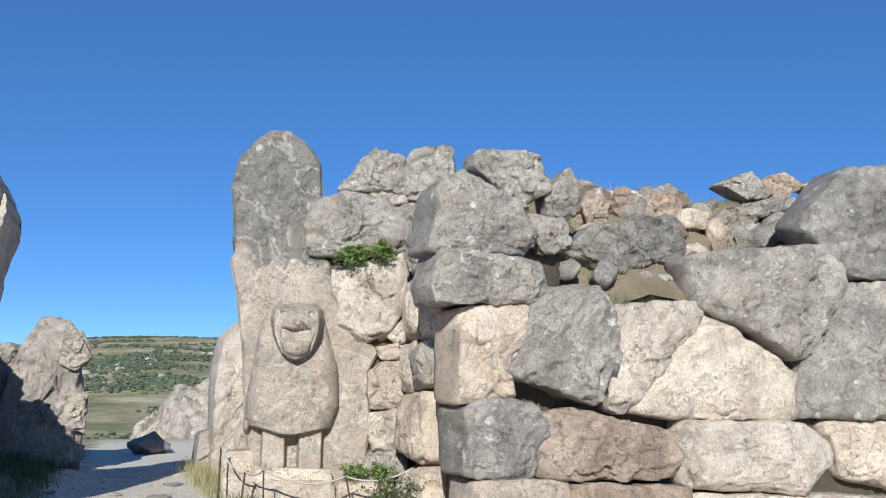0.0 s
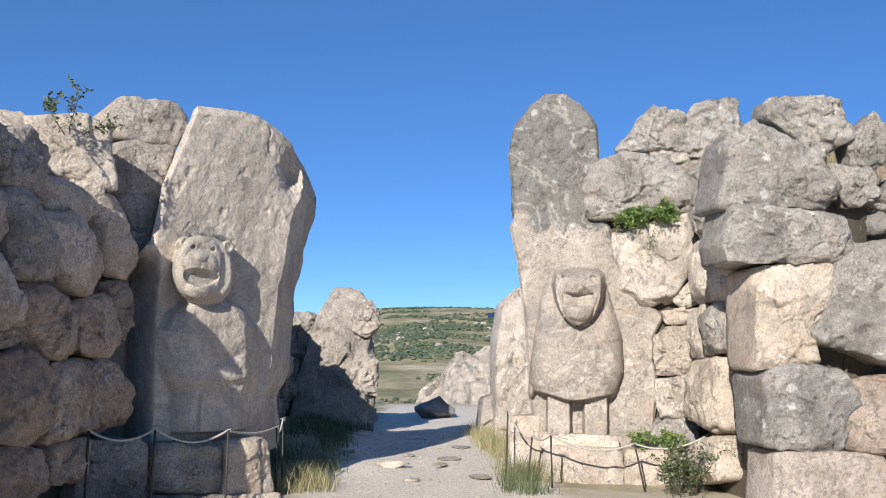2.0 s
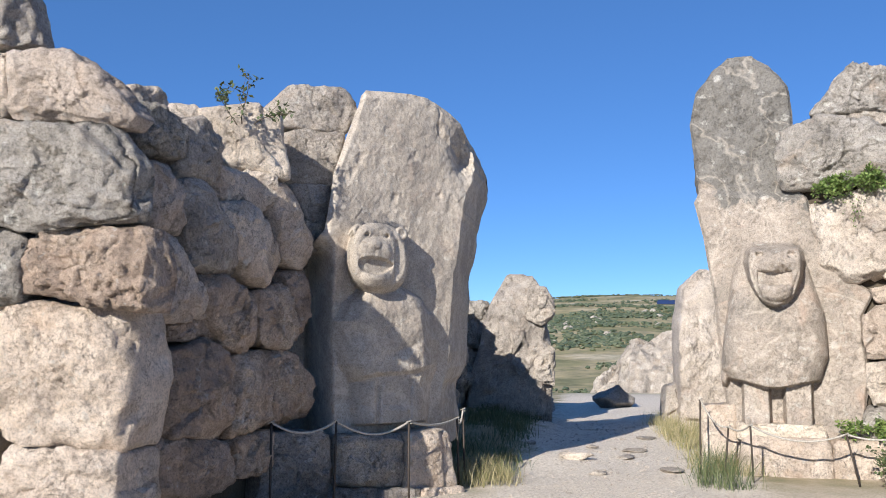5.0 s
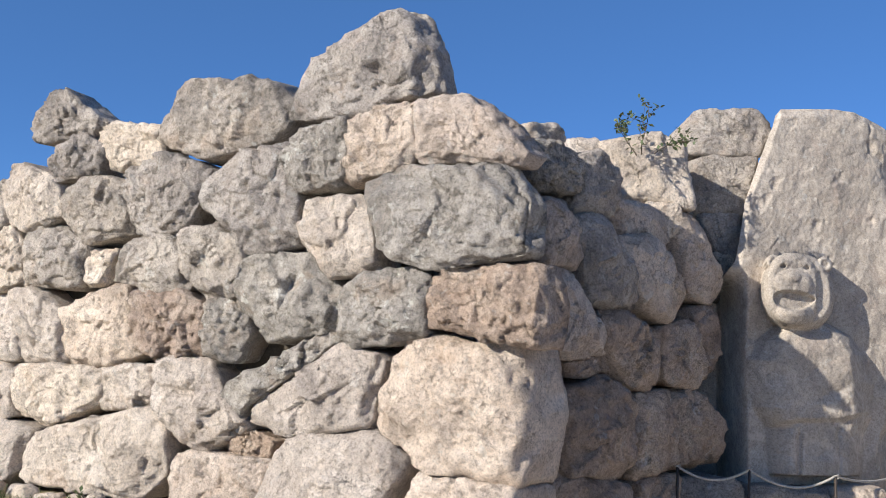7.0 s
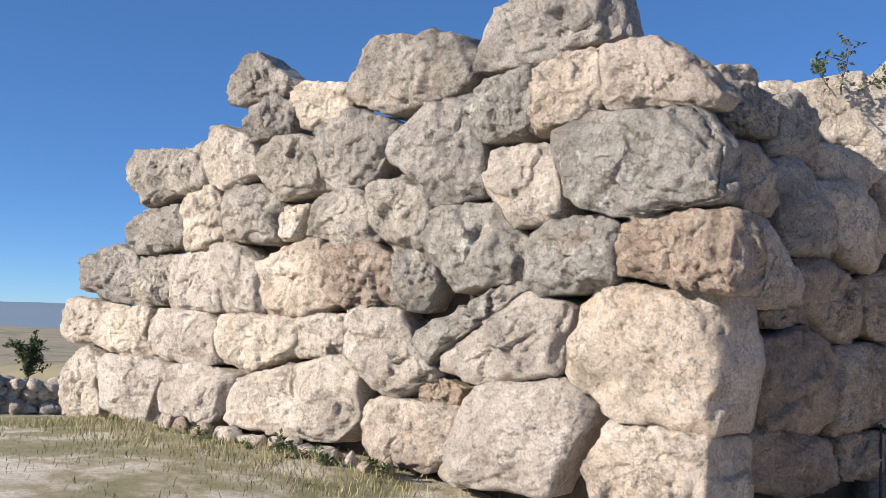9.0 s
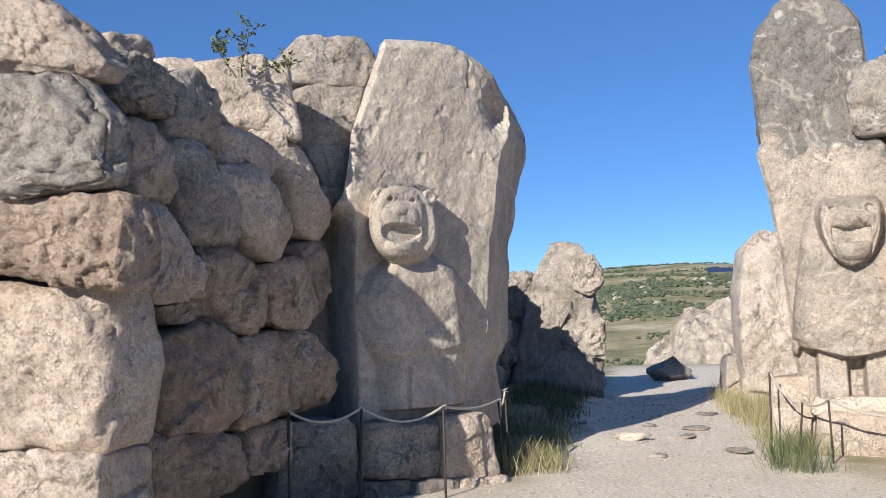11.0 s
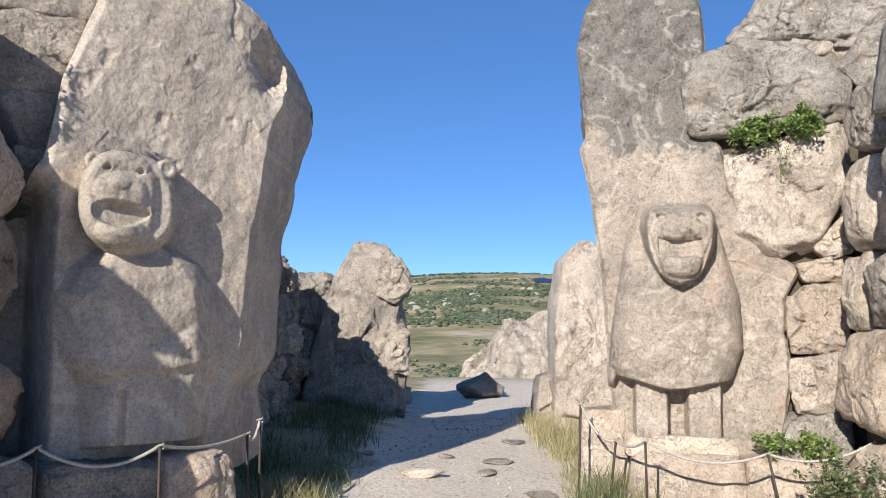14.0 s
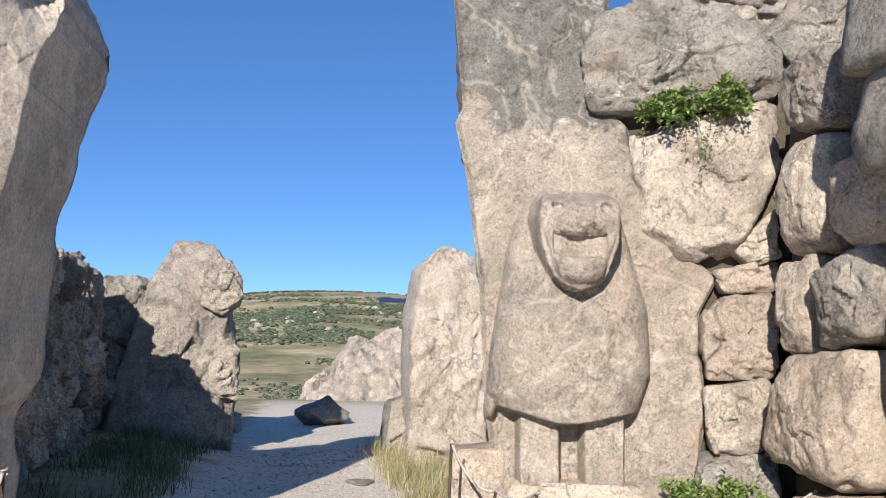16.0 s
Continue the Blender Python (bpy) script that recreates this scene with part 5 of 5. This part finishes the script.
stone(B, 'grey', 0.06, DEEP, 0.89, 2.75, 1.20, 2.83, 1.78, 2.34, 1.74, 2.07, 1.06, 2.07)
stone(B, 'warm', 0.06, DEEP, 1.44, 2.66, 1.98, 2.75, 2.52, 2.30, 2.18, 1.97, 1.73, 2.12)
stone(B, 'warm', 0.02, DEEP, 2.32, 2.97, 2.62, 3.00, 3.18, 2.47, 2.99, 2.21, 2.59, 2.25)
stone(K, 'pale', 0.02, DEEP, -0.36, 2.84, -0.14, 3.06, 0.11, 3.08, 0.14, 2.81, -0.03, 2.76)
stone(B, 'dark', 0.00, DEEP, 0.38, 3.27, 0.69, 3.33, 1.04, 3.19, 1.01, 2.94, 0.46, 2.89)
stone(K, 'pale', -0.05, DEEP, -0.90, 3.63, -0.60, 3.64, -0.37, 3.34, -0.42, 2.96, -0.71, 2.97)
stone(K, 'pale', 0.00, DEEP, -0.62, 3.60, -0.04, 3.71, 0.18, 3.62, 0.27, 3.04, -0.14, 3.06, -0.40, 3.10)
stone(M, 'grey', 0.00, DEEP, -0.18, 3.61, 0.01, 3.67, 0.45, 3.67, 0.39, 3.10, -0.15, 3.09)
stone(M, 'grey', 0.00, DEEP, -0.36, 3.87, -0.11, 4.12, 0.46, 4.16, 0.60, 4.03, 0.45, 3.68, -0.18, 3.69)
stone(M, 'grey', 0.00, DEEP, -0.12, 3.10, 0.28, 3.10, 0.32, 2.70, 0.07, 2.73)
stone(M, 'grey', 0.00, DEEP, 0.03, 2.71, 0.23, 2.70, 0.20, 2.46, 0.07, 2.43)
stone(B, 'pale', -0.25, DEEP, 0.64, 3.49, 1.00, 3.55, 1.14, 3.42, 0.70, 3.34)
stone(B, 'grey', 0.00, DEEP, 0.95, 2.80, 1.00, 3.22, 1.25, 3.36, 1.52, 3.20, 1.50, 2.85, 1.20, 2.74)
stone(B, 'warm', -0.05, DEEP, 1.50, 2.72, 1.55, 3.00, 2.20, 3.02, 2.35, 2.70, 2.00, 2.62)
stone(C, 'pale', 0.00, DEEP, -0.07, 3.15, 1.02, 3.39, 1.05, 2.89, 0.77, 2.32, 0.39, 2.18, 0.06, 2.41)
stone(C, 'pale', -0.04, DEEP, 0.70, 2.30, 1.01, 2.57, 1.03, 2.24, 0.84, 2.17)
stone(C, 'warm', -0.08, DEEP, 0.58, 2.12, 1.02, 2.19, 1.00, 1.97, 0.67, 1.96)
stone(C, 'warm', 0.02, DEEP, 0.50, 1.79, 0.62, 1.91, 0.98, 1.96, 0.99, 1.37, 0.52, 1.33)
stone(C, 'pale', 0.00, DEEP, 0.49, 1.26, 0.94, 1.34, 0.91, 0.83, 0.56, 0.82)
stone(C, 'slate', -0.02, DEEP, 0.48, 0.77, 1.00, 0.80, 0.99, 0.20, 0.39, 0.16)
stone(C, 'slate', 0.05, DEEP, -0.40, 4.02, 0.13, 4.17, 0.64, 4.09, 1.06, 3.76, 1.00, 3.41, -0.35, 3.31)
stone(C, 'slate', -0.30, DEEP, -0.05, 4.26, 0.49, 4.87, 0.89, 4.74, 0.86, 4.25)
stone(C, 'slate', -0.30, DEEP, 0.73, 4.17, 0.98, 4.84, 1.55, 4.93, 1.61, 4.51, 1.26, 4.17)
stone(C, 'slate', -0.10, DEEP, 0.96, 3.86, 1.19, 4.25, 1.72, 4.48, 1.79, 3.63, 1.19, 3.52)
stone(D, 'grey', 0.04, DEEP, 0.48, 3.38, 0.82, 3.53, 1.10, 3.48, 0.98, 2.96, 0.52, 3.03)
stone(D, 'pale', 0.02, DEEP, 0.52, 2.93, 0.94, 2.94, 0.92, 2.19, 0.42, 2.19, 0.38, 2.60)
stone(D, 'warm', 0.04, DEEP, 1.04, 2.71, 1.50, 2.76, 1.73, 2.64, 1.72, 2.22, 1.22, 2.16, 0.96, 2.40)
stone(D, 'pale', 0.02, DEEP, 0.37, 2.13, 0.77, 2.17, 0.72, 1.55, 0.40, 1.51)
stone(D, 'grey', 0.06, DEEP, 0.84, 2.05, 1.38, 2.19, 1.53, 1.97, 1.38, 1.63, 0.86, 1.55)
stone(D, 'warm', 0.05, DEEP, 0.22, 1.09, 0.47, 1.49, 1.30, 1.56, 1.22, 0.76, 0.91, 0.68, 0.18, 0.82)
stone(D, 'warm', 0.00, DEEP, 0.35, 0.58, 1.14, 0.69, 1.12, 0.20, 0.34, 0.04)
stone(E, 'slate', 0.05, CORNER, -0.49, 3.03, -0.37, 3.73, -0.07, 3.95, 0.51, 3.62, 0.80, 3.32, 0.69, 3.06)
stone(E, 'slate', 0.12, CORNER, -0.47, 2.67, -0.35, 3.08, 0.78, 2.97, 0.88, 2.70, 0.64, 2.50, -0.41, 2.48)
stone(E, 'warm', 0.06, CORNER, -0.15, 2.43, 0.78, 2.51, 0.71, 2.13, 0.45, 1.88, 0.50, 1.46, -0.14, 1.43)
stone(E, 'slate', 0.16, DEEP, 0.60, 2.41, 0.82, 2.69, 1.59, 2.73, 1.70, 2.15, 1.50, 1.41, 0.41, 1.76)
stone(E, 'pale', 0.00, DEEP, 1.76, 2.56, 2.96, 2.64, 2.78, 2.25, 1.87, 1.33, 1.65, 1.40)
stone(E, 'pale', -0.02, DEEP, 1.86, 1.36, 2.94, 2.53, 4.30, 1.85, 4.28, 1.27, 2.90, 1.24)
stone(E, 'slate', 0.10, DEEP, 2.69, 3.19, 4.78, 3.44, 4.95, 3.02, 4.36, 1.94, 2.92, 2.57)
stone(E, 'slate', 0.04, DEEP, 4.37, 1.96, 4.96, 2.94, 6.22, 3.04, 6.13, 1.28, 4.21, 1.30)
stone(E, 'slate', 0.04, CORNER, -0.09, 1.34, 0.09, 1.49, 0.68, 1.44, 0.90, 1.16, 0.72, 0.61, -0.05, 0.68)
stone(E, 'rust', 0.03, DEEP, 0.73, 1.32, 1.22, 1.39, 2.59, 1.12, 2.48, 0.61, 0.79, 0.62)
stone(E, 'pale', 0.03, DEEP, 2.58, 1.27, 4.20, 1.25, 4.76, 0.97, 4.34, 0.38, 2.60, 0.52)
stone(E, 'warm', -0.02, DEEP, 4.62, 1.27, 6.19, 1.27, 6.11, 0.30, 4.87, 0.60)
stone(E, 'warm', 0.02, CORNER, 0.07, 0.62, 1.16, 0.63, 1.20, -0.02, 0.03, 0.05)
stone(E, 'rust', 0.02, DEEP, 1.20, 0.58, 2.72, 0.52, 2.68, -0.08, 1.20, -0.02)
stone(E, 'pale', 0.02, DEEP, 2.75, 0.45, 4.27, 0.37, 4.24, -0.13, 2.73, -0.08)
stone(E, 'pale', 0.02, DEEP, 4.33, 0.41, 6.03, 0.31, 5.99, -0.20, 4.30, -0.14)
stone(E, 'slate', 0.06, DEEP, 4.34, 3.68, 5.03, 4.41, 6.37, 4.60, 6.25, 3.06, 5.12, 3.02)
stone(E, 'dark', -0.60, DEEP, 1.44, 3.22, 1.78, 3.55, 2.97, 3.79, 3.11, 3.07, 2.16, 2.95)
stone(E, 'slate', -0.30, DEEP, 0.15, 4.10, 0.20, 4.27, 0.98, 4.31, 1.08, 3.90, 0.69, 3.60)
stone(E, 'slate', -0.40, DEEP, 1.07, 3.86, 1.38, 4.19, 1.56, 3.88, 1.39, 3.57, 1.12, 3.58)
stone(E, 'slate', -0.25, DEEP, 0.79, 3.56, 1.23, 3.54, 1.33, 3.17, 0.94, 3.12)
stone(E, 'slate', -0.50, DEEP, 2.41, 2.89, 3.12, 3.06, 3.35, 2.69, 2.48, 2.65)
stone(E, 'rust', -1.40, DEEP, 1.96, 3.68, 2.13, 4.09, 2.48, 4.16, 2.44, 3.71)
stone(E, 'rust', -1.40, DEEP, 2.42, 4.08, 3.49, 4.24, 3.55, 3.79, 2.62, 3.83)
stone(E, 'dark', -1.30, DEEP, 3.86, 3.85, 4.22, 4.03, 4.72, 3.98, 4.66, 3.55, 4.03, 3.55)
stone(E, 'slate', -1.00, DEEP, 4.49, 3.80, 5.28, 4.03, 5.31, 3.62, 4.52, 3.51)
stone(E, 'slate', -1.90, DEEP, 4.53, 4.57, 5.07, 4.80, 5.25, 4.58, 5.05, 4.36)
stone(E, 'rust', -1.90, DEEP, 5.26, 4.63, 5.61, 4.83, 6.01, 4.65, 5.54, 4.44)
stone(E, 'slate', -1.80, DEEP, 5.87, 4.62, 6.40, 4.82, 6.70, 4.69, 6.59, 4.50)
stone(E, 'dark', -1.60, DEEP, 4.54, 4.18, 5.50, 4.42, 5.89, 4.20, 4.91, 4.05)
stone(E, 'warm', -1.20, DEEP, 3.39, 3.76, 3.49, 3.99, 3.84, 3.98, 3.79, 3.75)
stone(E, 'slate', -1.90, DEEP, 5.10, 4.53, 5.40, 4.55, 5.39, 4.41, 5.10, 4.39)
stone(C, 'grey', -0.40, DEEP, 0.10, 3.79, 0.10, 4.36, 0.47, 4.49, 1.18, 4.46, 1.17, 3.75)
